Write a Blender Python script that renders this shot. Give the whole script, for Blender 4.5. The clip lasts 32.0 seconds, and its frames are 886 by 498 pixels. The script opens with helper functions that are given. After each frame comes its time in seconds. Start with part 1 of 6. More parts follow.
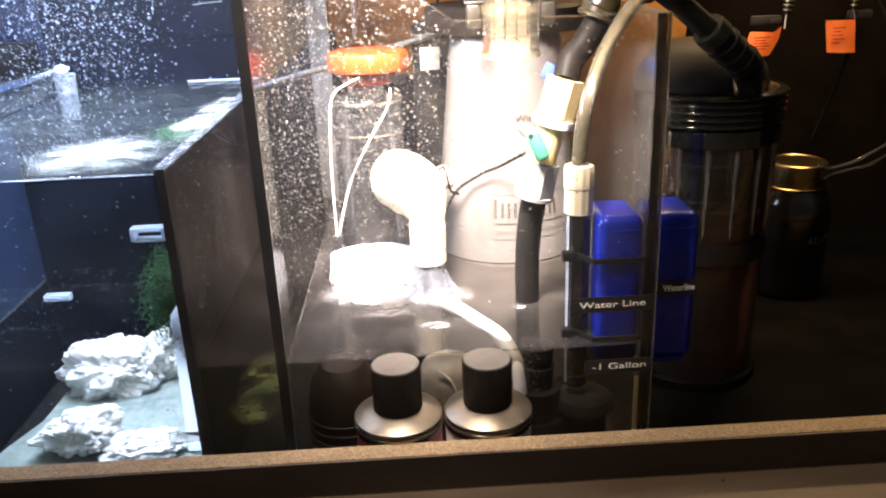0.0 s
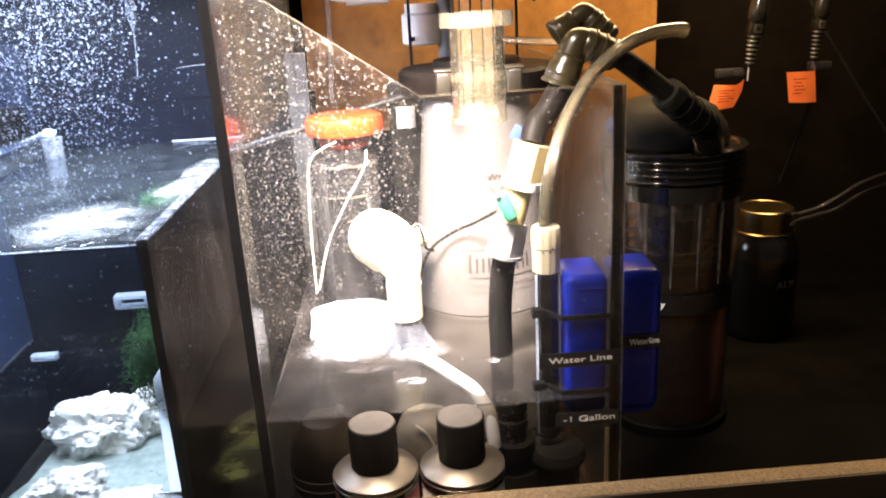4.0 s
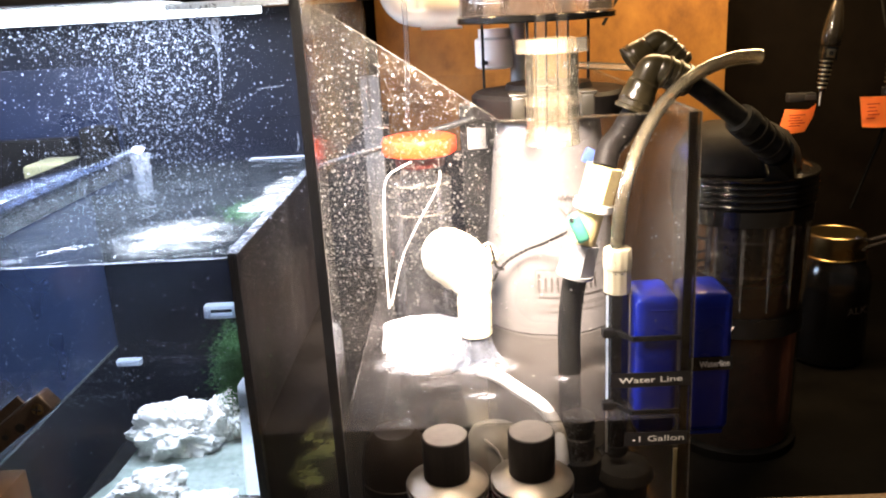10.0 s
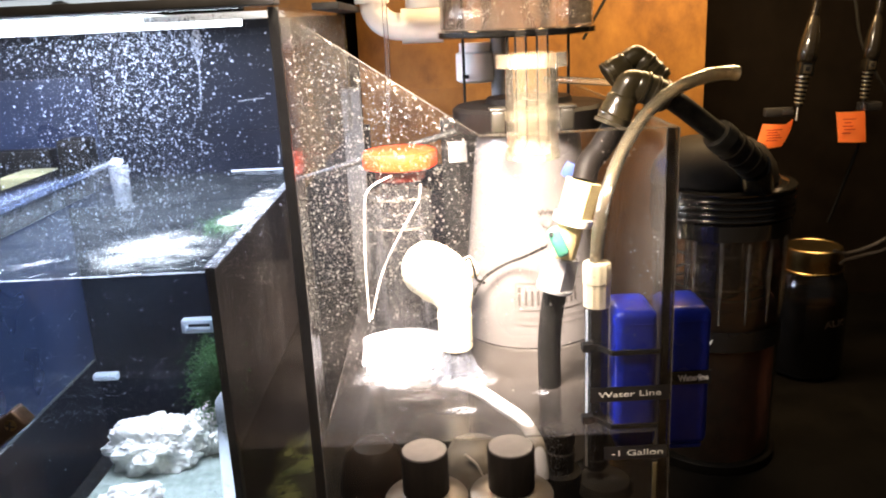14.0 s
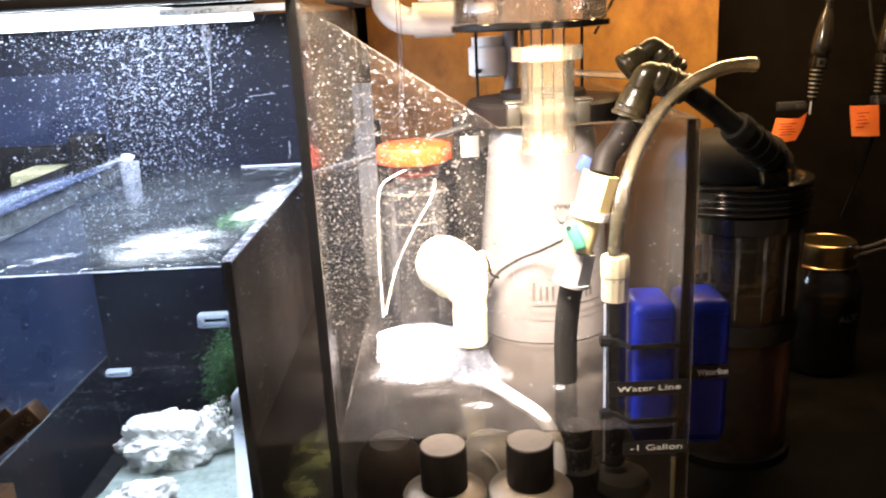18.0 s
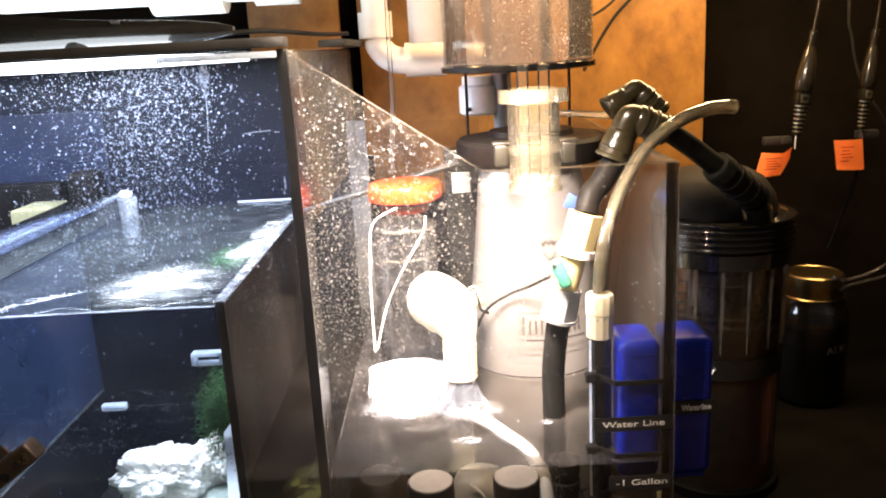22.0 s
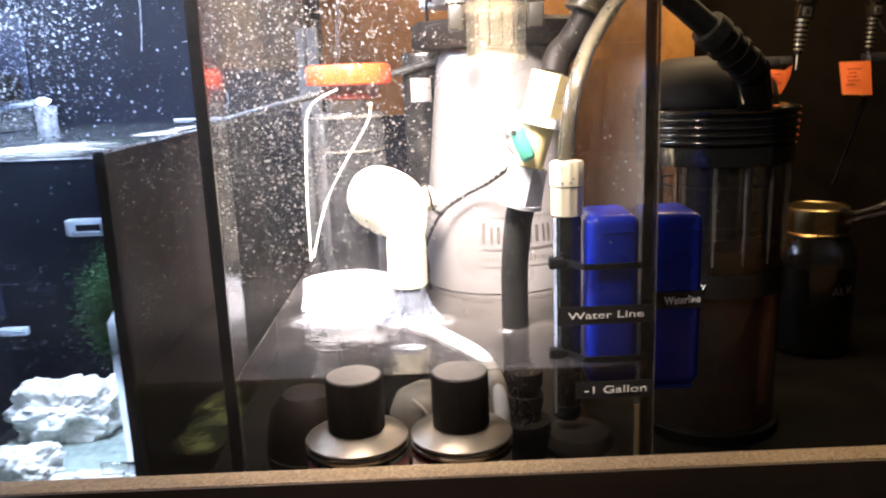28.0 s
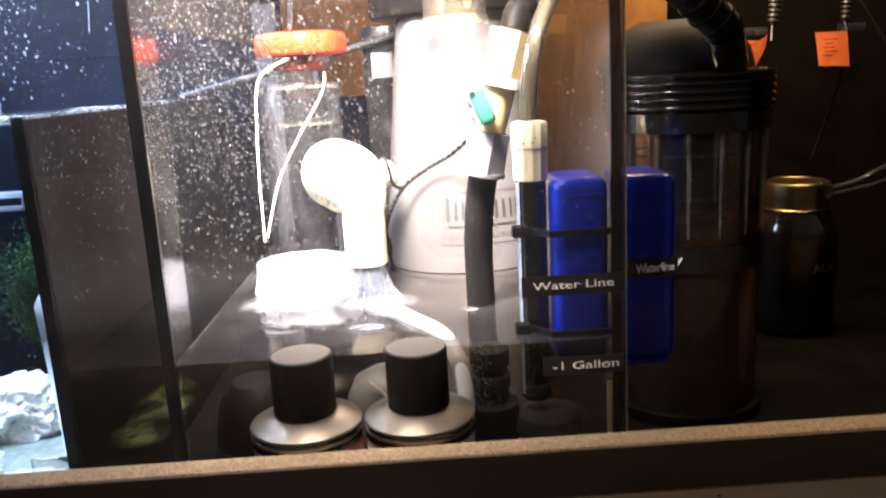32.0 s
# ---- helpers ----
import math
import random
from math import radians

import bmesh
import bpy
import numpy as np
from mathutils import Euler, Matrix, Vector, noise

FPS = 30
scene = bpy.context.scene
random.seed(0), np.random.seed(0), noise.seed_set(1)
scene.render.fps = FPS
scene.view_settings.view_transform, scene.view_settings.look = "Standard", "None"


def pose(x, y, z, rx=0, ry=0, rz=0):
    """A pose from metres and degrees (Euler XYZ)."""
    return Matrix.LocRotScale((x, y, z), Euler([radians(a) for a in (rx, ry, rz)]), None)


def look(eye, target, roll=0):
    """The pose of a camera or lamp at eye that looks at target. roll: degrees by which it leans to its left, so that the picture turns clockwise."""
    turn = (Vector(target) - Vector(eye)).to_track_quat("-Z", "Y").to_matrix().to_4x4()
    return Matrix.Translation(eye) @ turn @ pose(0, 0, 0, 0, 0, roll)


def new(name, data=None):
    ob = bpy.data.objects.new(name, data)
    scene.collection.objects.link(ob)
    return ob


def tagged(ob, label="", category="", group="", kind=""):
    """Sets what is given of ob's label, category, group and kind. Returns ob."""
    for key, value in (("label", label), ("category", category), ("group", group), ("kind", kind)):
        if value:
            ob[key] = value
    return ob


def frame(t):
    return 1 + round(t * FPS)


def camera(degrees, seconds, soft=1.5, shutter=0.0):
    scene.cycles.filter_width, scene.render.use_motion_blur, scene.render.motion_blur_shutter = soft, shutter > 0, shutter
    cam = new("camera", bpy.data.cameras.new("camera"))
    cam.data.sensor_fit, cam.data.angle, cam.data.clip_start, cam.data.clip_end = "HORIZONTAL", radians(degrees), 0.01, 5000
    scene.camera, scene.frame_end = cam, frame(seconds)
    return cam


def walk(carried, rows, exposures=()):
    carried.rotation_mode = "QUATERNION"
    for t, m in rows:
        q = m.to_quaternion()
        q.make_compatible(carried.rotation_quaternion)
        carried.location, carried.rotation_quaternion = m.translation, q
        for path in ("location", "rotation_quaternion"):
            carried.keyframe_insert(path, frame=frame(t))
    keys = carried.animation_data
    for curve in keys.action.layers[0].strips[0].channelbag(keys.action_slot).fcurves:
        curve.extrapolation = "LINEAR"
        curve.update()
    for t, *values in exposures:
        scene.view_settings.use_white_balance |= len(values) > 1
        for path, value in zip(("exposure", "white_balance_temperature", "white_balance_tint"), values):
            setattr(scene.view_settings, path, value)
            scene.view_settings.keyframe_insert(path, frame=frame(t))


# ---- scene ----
EXPOSURE = 0.0
cam = camera(58.28, 32.0, soft=2.0, shutter=0.8)
ROWS = [
    (0.0, -0.0208, 0.0696, 0.3924, 69.52, 2.25, -2.60),
    (0.5, -0.0273, 0.0644, 0.3960, 70.05, 2.19, -2.41),
    (1.0, -0.0209, 0.0617, 0.4038, 70.51, 2.42, -2.81),
    (1.5, -0.0196, 0.0586, 0.4075, 70.86, 2.73, -2.90),
    (2.0, -0.0138, 0.0588, 0.4099, 70.95, 2.69, -3.03),
    (2.5, -0.0144, 0.0579, 0.4113, 71.19, 2.86, -3.08),
    (3.0, -0.0083, 0.0549, 0.4180, 71.44, 3.10, -3.61),
    (3.5, -0.0039, 0.0508, 0.4219, 71.70, 3.09, -3.67),
    (5.5, -0.0117, 0.0497, 0.4201, 72.46, 2.95, -2.79),
    (6.0, -0.0112, 0.0472, 0.4218, 72.31, 3.08, -2.44),
    (6.5, -0.0102, 0.0423, 0.4265, 72.75, 3.30, -2.20),
    (7.0, -0.0097, 0.0411, 0.4301, 72.84, 3.50, -1.97),
    (7.5, -0.0225, 0.0292, 0.4390, 73.51, 3.96, 0.28),
    (8.0, -0.0335, 0.0210, 0.4388, 73.81, 3.07, 1.18),
    (8.5, -0.0263, 0.0191, 0.4381, 73.58, 2.87, 0.84),
    (9.0, -0.0246, 0.0223, 0.4344, 73.29, 3.17, 1.03),
    (9.5, -0.0203, 0.0282, 0.4297, 73.25, 3.14, 0.87),
    (10.0, -0.0233, 0.0300, 0.4303, 73.43, 3.08, 0.48),
    (10.5, -0.0219, 0.0318, 0.4299, 73.47, 3.06, 0.09),
    (11.0, -0.0258, 0.0359, 0.4217, 73.14, 2.61, 0.07),
    (11.5, -0.0252, 0.0370, 0.4249, 73.34, 2.86, -0.12),
    (12.0, -0.0181, 0.0338, 0.4309, 73.66, 3.01, -0.63),
    (12.5, -0.0137, 0.0332, 0.4310, 73.82, 2.94, -0.72),
    (13.0, -0.0158, 0.0345, 0.4288, 73.71, 2.88, -0.86),
    (13.5, -0.0176, 0.0315, 0.4329, 74.18, 2.71, -0.69),
    (14.0, -0.0203, 0.0314, 0.4325, 74.17, 2.67, -0.67),
    (14.5, -0.0252, 0.0302, 0.4333, 74.11, 2.58, -0.46),
    (16.5, -0.0234, 0.0331, 0.4310, 74.13, 2.74, -0.84),
    (17.0, -0.0242, 0.0327, 0.4313, 74.25, 2.84, -0.93),
    (17.5, -0.0243, 0.0342, 0.4305, 74.18, 2.87, -0.86),
    (18.0, -0.0334, 0.0351, 0.4278, 74.07, 2.85, -0.54),
    (18.5, -0.0461, 0.0340, 0.4207, 73.94, 2.71, 0.49),
    (19.0, -0.0577, 0.0412, 0.4080, 73.44, 1.62, 0.70),
    (19.5, -0.0544, 0.0357, 0.4165, 74.13, 1.27, 0.46),
    (20.0, -0.0450, 0.0298, 0.4234, 74.14, 1.71, 0.36),
    (20.5, -0.0364, 0.0225, 0.4295, 74.22, 2.08, 0.43),
    (21.0, -0.0297, 0.0189, 0.4383, 74.90, 2.34, -0.13),
    (21.5, -0.0225, 0.0187, 0.4459, 75.58, 2.98, -0.56),
    (22.0, -0.0220, 0.0215, 0.4447, 75.80, 3.04, -0.58),
    (22.5, -0.0217, 0.0170, 0.4485, 75.91, 3.20, -0.92),
    (23.0, -0.0203, 0.0231, 0.4442, 75.86, 2.86, -0.98),
    (23.5, -0.0216, 0.0233, 0.4439, 75.84, 2.89, -0.76),
    (24.0, -0.0186, 0.0245, 0.4450, 75.85, 3.01, -1.23),
    (24.5, -0.0157, 0.0238, 0.4466, 76.00, 3.05, -1.49),
    (26.5, 0.0057, 0.0424, 0.4363, 76.63, 0.72, -0.07),
    (27.0, 0.0137, 0.0810, 0.3688, 74.31, 5.62, -1.30),
    (27.5, 0.0214, 0.0971, 0.3250, 75.42, 3.29, -0.58),
    (28.0, 0.0163, 0.1126, 0.2913, 77.42, 2.18, -0.81),
    (28.5, 0.0216, 0.1351, 0.2744, 79.74, 0.93, -1.80),
    (29.0, 0.0228, 0.1414, 0.2708, 79.51, 2.27, -1.06),
    (29.5, 0.0274, 0.1476, 0.2792, 80.25, 2.87, -1.14),
    (30.0, 0.0345, 0.1516, 0.2778, 79.93, 3.74, -2.06),
    (30.5, 0.0339, 0.1537, 0.2754, 79.70, 3.84, -2.32),
    (31.0, 0.0296, 0.1554, 0.2736, 79.61, 3.69, -2.01),
    (31.5, 0.0314, 0.1507, 0.2683, 78.84, 3.30, -2.04),
    (32.0, 0.0352, 0.1478, 0.2584, 77.57, 3.12, -2.21),
]
walk(cam, [(t, pose(x, y, z, rx, ry, rz)) for t, x, y, z, rx, ry, rz in ROWS], exposures=[(0.0, EXPOSURE, 6400, 10), (6.0, EXPOSURE, 6500, 10), (12.0, EXPOSURE, 6700, 10), (24.5, EXPOSURE, 6800, 10), (27.0, EXPOSURE, 6100, 10), (32.0, EXPOSURE, 5950, 10)])

# ---- world and lamps ----
world = bpy.data.worlds.new("world")
scene.world = world
world.use_nodes = True
world.node_tree.nodes["Background"].inputs[0].default_value = (0.95, 0.90, 0.90, 1)
world.node_tree.nodes["Background"].inputs[1].default_value = 0.05


def lamp(name, kind, m, energy, colour, **settings):
    data = bpy.data.lights.new(name, kind)
    data.energy, data.color = energy, colour
    if kind == "AREA":
        data.shape, data.size, data.size_y = "RECTANGLE", settings["size"], settings["size_y"]
    if kind == "SPOT":
        data.spot_size, data.spot_blend, data.shadow_soft_size = radians(settings["cone"]), settings["blend"], settings["soft"]
    ob = new(name, data)
    ob.matrix_world = m
    return ob


# warm unseen lamp aimed into the return chamber: hot beam, plus an added fill
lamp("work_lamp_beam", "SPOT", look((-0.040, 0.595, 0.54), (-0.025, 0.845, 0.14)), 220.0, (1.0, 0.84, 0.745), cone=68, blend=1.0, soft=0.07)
lamp("work_lamp_fill", "POINT", pose(-0.03, 0.575, 0.63), 9.5, (1.0, 0.82, 0.62)).data.shadow_soft_size = 0.04
# added unseen warm area light that brightens the wood panel and cables
lamp("added_warm_light", "AREA", pose(0.37, 1.09, 0.67), 8.6, (1.0, 0.68, 0.35), size=0.62, size_y=0.06)
# cool strip lamp over the planted chamber
lamp("strip_lamp_light", "AREA", pose(-0.47, 0.90, 0.4412), 16.5, (0.60, 0.70, 1.0), size=0.56, size_y=0.34)


# ---- materials ----
def material(name):
    m = bpy.data.materials.new(name)
    m.use_nodes = True
    n = m.node_tree.nodes
    n.clear()
    return m, n, m.node_tree.links, n.new("ShaderNodeOutputMaterial")


def coords(n, l, scale):
    c = n.new("ShaderNodeTexCoord")
    mp = n.new("ShaderNodeMapping")
    mp.inputs["Scale"].default_value = scale if isinstance(scale, tuple) else (scale,) * 3
    l.new(c.outputs["Object"], mp.inputs["Vector"])
    return mp.outputs["Vector"]


def noisy(n, l, vec, scale, detail=5.0, rough=0.6):
    t = n.new("ShaderNodeTexNoise")
    t.inputs["Scale"].default_value, t.inputs["Detail"].default_value, t.inputs["Roughness"].default_value = scale, detail, rough
    l.new(vec, t.inputs["Vector"])
    return t.outputs["Fac"]


def ramp(n, l, fac, stops):
    r = n.new("ShaderNodeValToRGB")
    e = r.color_ramp.elements
    while len(e) < len(stops):
        e.new(0.5)
    for k, (p, c) in zip(e, stops):
        k.position, k.color = p, (*c, 1)
    l.new(fac, r.inputs["Fac"])
    return r.outputs["Color"]


def surface(name, dark, light, rough=0.5, metal=0.0, scale=60.0, bump=0.1, rough_var=0.15, stretch=(1, 1, 1), coat=0.0, translucent=0.0, specular=0.5, dist=0.001):
    """An opaque surface whose colour wanders between two tones at two scales, with fine relief and uneven gloss."""
    m, n, l, out = material(name)
    vec = coords(n, l, stretch)
    fine, wide = noisy(n, l, vec, scale), noisy(n, l, vec, scale * 0.14, 3.0)
    mix = n.new("ShaderNodeMath")
    mix.operation = "MULTIPLY_ADD"
    mix.inputs[1].default_value, mix.inputs[2].default_value = 0.5, 0.0
    l.new(fine, mix.inputs[0])
    add = n.new("ShaderNodeMath")
    add.operation = "MULTIPLY_ADD"
    add.inputs[1].default_value = 0.5
    l.new(wide, add.inputs[0])
    l.new(mix.outputs[0], add.inputs[2])
    b = n.new("ShaderNodeBsdfPrincipled")
    l.new(ramp(n, l, add.outputs[0], [(0.35, dark), (0.65, light)]), b.inputs["Base Color"])
    rr = n.new("ShaderNodeMapRange")
    rr.inputs["To Min"].default_value, rr.inputs["To Max"].default_value = max(0.02, rough - rough_var), min(1.0, rough + rough_var)
    l.new(wide, rr.inputs["Value"])
    l.new(rr.outputs[0], b.inputs["Roughness"])
    b.inputs["Metallic"].default_value = metal
    b.inputs["Specular IOR Level"].default_value = specular
    b.inputs["Coat Weight"].default_value = coat
    if bump:
        bp = n.new("ShaderNodeBump")
        bp.inputs["Strength"].default_value, bp.inputs["Distance"].default_value = bump, dist
        l.new(fine, bp.inputs["Height"])
        l.new(bp.outputs[0], b.inputs["Normal"])
    end = b.outputs[0]
    if translucent:
        tr = n.new("ShaderNodeBsdfTranslucent")
        tr.inputs["Color"].default_value = (*light, 1)
        mx = n.new("ShaderNodeMixShader")
        mx.inputs[0].default_value = translucent
        l.new(end, mx.inputs[1])
        l.new(tr.outputs[0], mx.inputs[2])
        end = mx.outputs[0]
    l.new(end, out.inputs["Surface"])
    return m


def clear(name, tint=(1, 1, 1), gloss=1.0, rough=0.02, haze=0.0, haze_colour=(0.8, 0.8, 0.8), haze_scale=20.0, patch=(0.35, 0.75, 0.35, 1.5), bump=0.0, bump_scale=30.0, ior=1.45, stretch=(1, 1, 1), forward=False):
    """A thin clear sheet: lets light straight through, mirrors by Fresnel, with a patchy haze on it."""
    m, n, l, out = material(name)
    vec = coords(n, l, stretch)
    tp = n.new("ShaderNodeBsdfTransparent")
    tp.inputs["Color"].default_value = (*tint, 1)
    gl = n.new("ShaderNodeBsdfGlossy")
    gl.inputs["Roughness"].default_value = rough
    fr = n.new("ShaderNodeFresnel")
    fr.inputs["IOR"].default_value = ior
    if bump:
        bp = n.new("ShaderNodeBump")
        bp.inputs["Strength"].default_value, bp.inputs["Distance"].default_value = bump, 0.004
        l.new(noisy(n, l, vec, bump_scale, 3.0), bp.inputs["Height"])
        l.new(bp.outputs[0], gl.inputs["Normal"])
        l.new(bp.outputs[0], fr.inputs["Normal"])
    k = n.new("ShaderNodeMath")
    k.operation = "MULTIPLY"
    k.inputs[1].default_value = gloss
    l.new(fr.outputs[0], k.inputs[0])
    end = tp.outputs[0]
    if haze:
        df = n.new("ShaderNodeBsdfDiffuse")
        df.inputs["Color"].default_value = (*haze_colour, 1)
        tl = n.new("ShaderNodeBsdfRefraction" if forward else "ShaderNodeBsdfTranslucent")
        tl.inputs["Color"].default_value = (*haze_colour, 1)
        if forward:
            tl.inputs["Roughness"].default_value, tl.inputs["IOR"].default_value = 1.0, 1.5
        both = n.new("ShaderNodeMixShader")
        l.new(df.outputs[0], both.inputs[1])
        l.new(tl.outputs[0], both.inputs[2])
        mr = n.new("ShaderNodeMapRange")
        mr.inputs["From Min"].default_value, mr.inputs["From Max"].default_value = patch[:2]
        mr.inputs["To Min"].default_value, mr.inputs["To Max"].default_value = haze * patch[2], haze * patch[3]
        l.new(noisy(n, l, vec, haze_scale), mr.inputs["Value"])
        hz = n.new("ShaderNodeMixShader")
        l.new(mr.outputs[0], hz.inputs[0])
        l.new(end, hz.inputs[1])
        l.new(both.outputs[0], hz.inputs[2])
        end = hz.outputs[0]
    mx = n.new("ShaderNodeMixShader")
    l.new(k.outputs[0], mx.inputs[0])
    l.new(end, mx.inputs[1])
    l.new(gl.outputs[0], mx.inputs[2])
    l.new(mx.outputs[0], out.inputs["Surface"])
    return m


def glow(name, colour, strength):
    m, n, l, out = material(name)
    e = n.new("ShaderNodeEmission")
    e.inputs[0].default_value, e.inputs[1].default_value = (*colour, 1), strength
    l.new(e.outputs[0], out.inputs["Surface"])
    return m


def chipboard(name):
    """Raw edge of particle board: mixed pale and dark chips."""
    m, n, l, out = material(name)
    vec = coords(n, l, (1, 1, 1))
    v = n.new("ShaderNodeTexVoronoi")
    v.inputs["Scale"].default_value = 800.0
    l.new(vec, v.inputs["Vector"])
    sep = n.new("ShaderNodeSeparateColor")
    l.new(v.outputs["Color"], sep.inputs[0])
    b = n.new("ShaderNodeBsdfPrincipled")
    l.new(ramp(n, l, sep.outputs[0], [(0.0, (0.13, 0.082, 0.040)), (0.25, (0.20, 0.134, 0.072)), (0.8, (0.25, 0.176, 0.100)), (1.0, (0.31, 0.23, 0.14))]), b.inputs["Base Color"])
    b.inputs["Roughness"].default_value = 0.75
    bp = n.new("ShaderNodeBump")
    bp.inputs["Strength"].default_value, bp.inputs["Distance"].default_value = 0.5, 0.0006
    l.new(noisy(n, l, vec, 500.0), bp.inputs["Height"])
    l.new(bp.outputs[0], b.inputs["Normal"])
    l.new(b.outputs[0], out.inputs["Surface"])
    return m


def woodgrain(name):
    m, n, l, out = material(name)
    vec = coords(n, l, (1, 1, 0.7))
    g, w = noisy(n, l, vec, 34.0, 8.0, 0.7), noisy(n, l, coords(n, l, (1, 1, 1)), 7.0, 4.0)
    add = n.new("ShaderNodeMath")
    add.operation = "ADD"
    l.new(g, add.inputs[0])
    l.new(w, add.inputs[1])
    hl = n.new("ShaderNodeMath")
    hl.operation = "MULTIPLY"
    hl.inputs[1].default_value = 0.5
    l.new(add.outputs[0], hl.inputs[0])
    b = n.new("ShaderNodeBsdfPrincipled")
    l.new(ramp(n, l, hl.outputs[0], [(0.36, (0.125, 0.048, 0.007)), (0.5, (0.225, 0.098, 0.016)), (0.66, (0.315, 0.148, 0.028))]), b.inputs["Base Color"])
    b.inputs["Roughness"].default_value = 0.6
    l.new(b.outputs[0], out.inputs["Surface"])
    return m


FRONT_GLASS = clear("front_glass", gloss=0.8, haze=0.0025, haze_scale=14.0)
SIDE_GLASS = clear("side_glass", tint=(0.97, 0.98, 0.97), gloss=0.5, haze=0.012, haze_scale=25.0)
CLEAR_PLASTIC = clear("clear_plastic", tint=(0.95, 0.95, 0.96), gloss=0.8, rough=0.14, haze=0.03, haze_scale=60.0)
CLEAR_ACRYLIC = clear("clear_acrylic", tint=(0.96, 0.95, 0.92), gloss=1.6, rough=0.05, haze=0.14, haze_colour=(0.85, 0.80, 0.70), haze_scale=90.0)
# cream haze stands in for light piped through the clear tube
TUBE_CLEAR = clear("tube_acrylic", tint=(0.99, 0.97, 0.92), gloss=1.3, rough=0.06, haze=0.055, haze_colour=(1.0, 0.86, 0.58), haze_scale=50.0, patch=(0.2, 0.8, 0.7, 1.3), stretch=(1, 1, 0.1))
# tint puts the dimness below the waterline into a sheet
WATER_DIM = clear("water_dim", tint=(0.58, 0.54, 0.48), gloss=0.0, haze=0.012, haze_colour=(0.5, 0.46, 0.43), haze_scale=9.0, ior=1.02)
GLASS_EDGE = clear("glass_edge", tint=(0.9, 0.9, 0.86), gloss=0.5, rough=0.2, haze=0.030, haze_colour=(0.75, 0.66, 0.52), haze_scale=40.0)
SIDE_EDGE = clear("side_edge", tint=(0.9, 0.9, 0.86), gloss=1.2, rough=0.2, haze=0.24, haze_colour=(0.80, 0.74, 0.62), haze_scale=40.0)
CUP_PLASTIC = clear("cup_plastic", tint=(0.86, 0.80, 0.76), gloss=1.4, rough=0.05, haze=0.30, haze_colour=(0.80, 0.68, 0.60), haze_scale=30.0, patch=(0.3, 0.7, 0.75, 1.2), stretch=(1, 1, 0.3))
HOSE_CLEAR = clear("hose_clear", tint=(0.99, 0.97, 0.93), gloss=2.4, rough=0.10, haze=0.13, haze_colour=(1.0, 0.88, 0.62), haze_scale=30.0, patch=(0.2, 0.8, 0.8, 1.2))
AMBER_JAR = clear("smoky_jar", tint=(0.80, 0.76, 0.74), gloss=1.8, rough=0.06, haze=0.022, haze_colour=(0.80, 0.70, 0.56), haze_scale=50.0, patch=(0.3, 0.7, 0.6, 1.4))
JAR_GLASS = clear("jar_glass", tint=(0.8, 0.8, 0.8), gloss=2.0, rough=0.05, haze=0.01)
# one tank's water: each chamber's light is put into its tint and haze
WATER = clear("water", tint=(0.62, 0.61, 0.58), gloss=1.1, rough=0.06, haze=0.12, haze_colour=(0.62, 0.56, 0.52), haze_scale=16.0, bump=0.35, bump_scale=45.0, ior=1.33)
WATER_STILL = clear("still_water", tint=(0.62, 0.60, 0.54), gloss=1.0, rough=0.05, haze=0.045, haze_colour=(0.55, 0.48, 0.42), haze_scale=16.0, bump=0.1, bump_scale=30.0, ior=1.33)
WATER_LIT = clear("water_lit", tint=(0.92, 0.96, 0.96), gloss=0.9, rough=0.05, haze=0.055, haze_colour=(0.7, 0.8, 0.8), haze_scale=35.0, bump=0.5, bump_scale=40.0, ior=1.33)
def bead(name, colour=(0.76, 0.82, 0.94), least=0.04, most=0.92, power=1.9, forward=0.75):
    """Beads of water: some bright, some nearly clear."""
    m, n, l, out = material(name)
    g = n.new("ShaderNodeNewGeometry")
    d, t, s, p = (n.new("ShaderNodeBsdf" + k) for k in ("Diffuse", "Refraction", "Glossy", "Transparent"))
    t.inputs["Roughness"].default_value, t.inputs["IOR"].default_value = 1.0, 1.5
    d.inputs[0].default_value = t.inputs[0].default_value = (*colour, 1)
    s.inputs["Roughness"].default_value = 0.12
    a1, a2, a3 = (n.new("ShaderNodeMixShader") for _ in range(3))
    a1.inputs[0].default_value = forward
    a2.inputs[0].default_value = 0.2
    l.new(d.outputs[0], a1.inputs[1])
    l.new(t.outputs[0], a1.inputs[2])
    l.new(a1.outputs[0], a2.inputs[1])
    l.new(s.outputs[0], a2.inputs[2])
    r = n.new("ShaderNodeMapRange")
    r.inputs["To Min"].default_value, r.inputs["To Max"].default_value = least, most
    pw = n.new("ShaderNodeMath")
    pw.operation = "POWER"
    pw.inputs[1].default_value = power
    l.new(g.outputs["Random Per Island"], pw.inputs[0])
    l.new(pw.outputs[0], r.inputs["Value"])
    l.new(r.outputs[0], a3.inputs[0])
    l.new(p.outputs[0], a3.inputs[1])
    l.new(a2.outputs[0], a3.inputs[2])
    l.new(a3.outputs[0], out.inputs["Surface"])
    return m


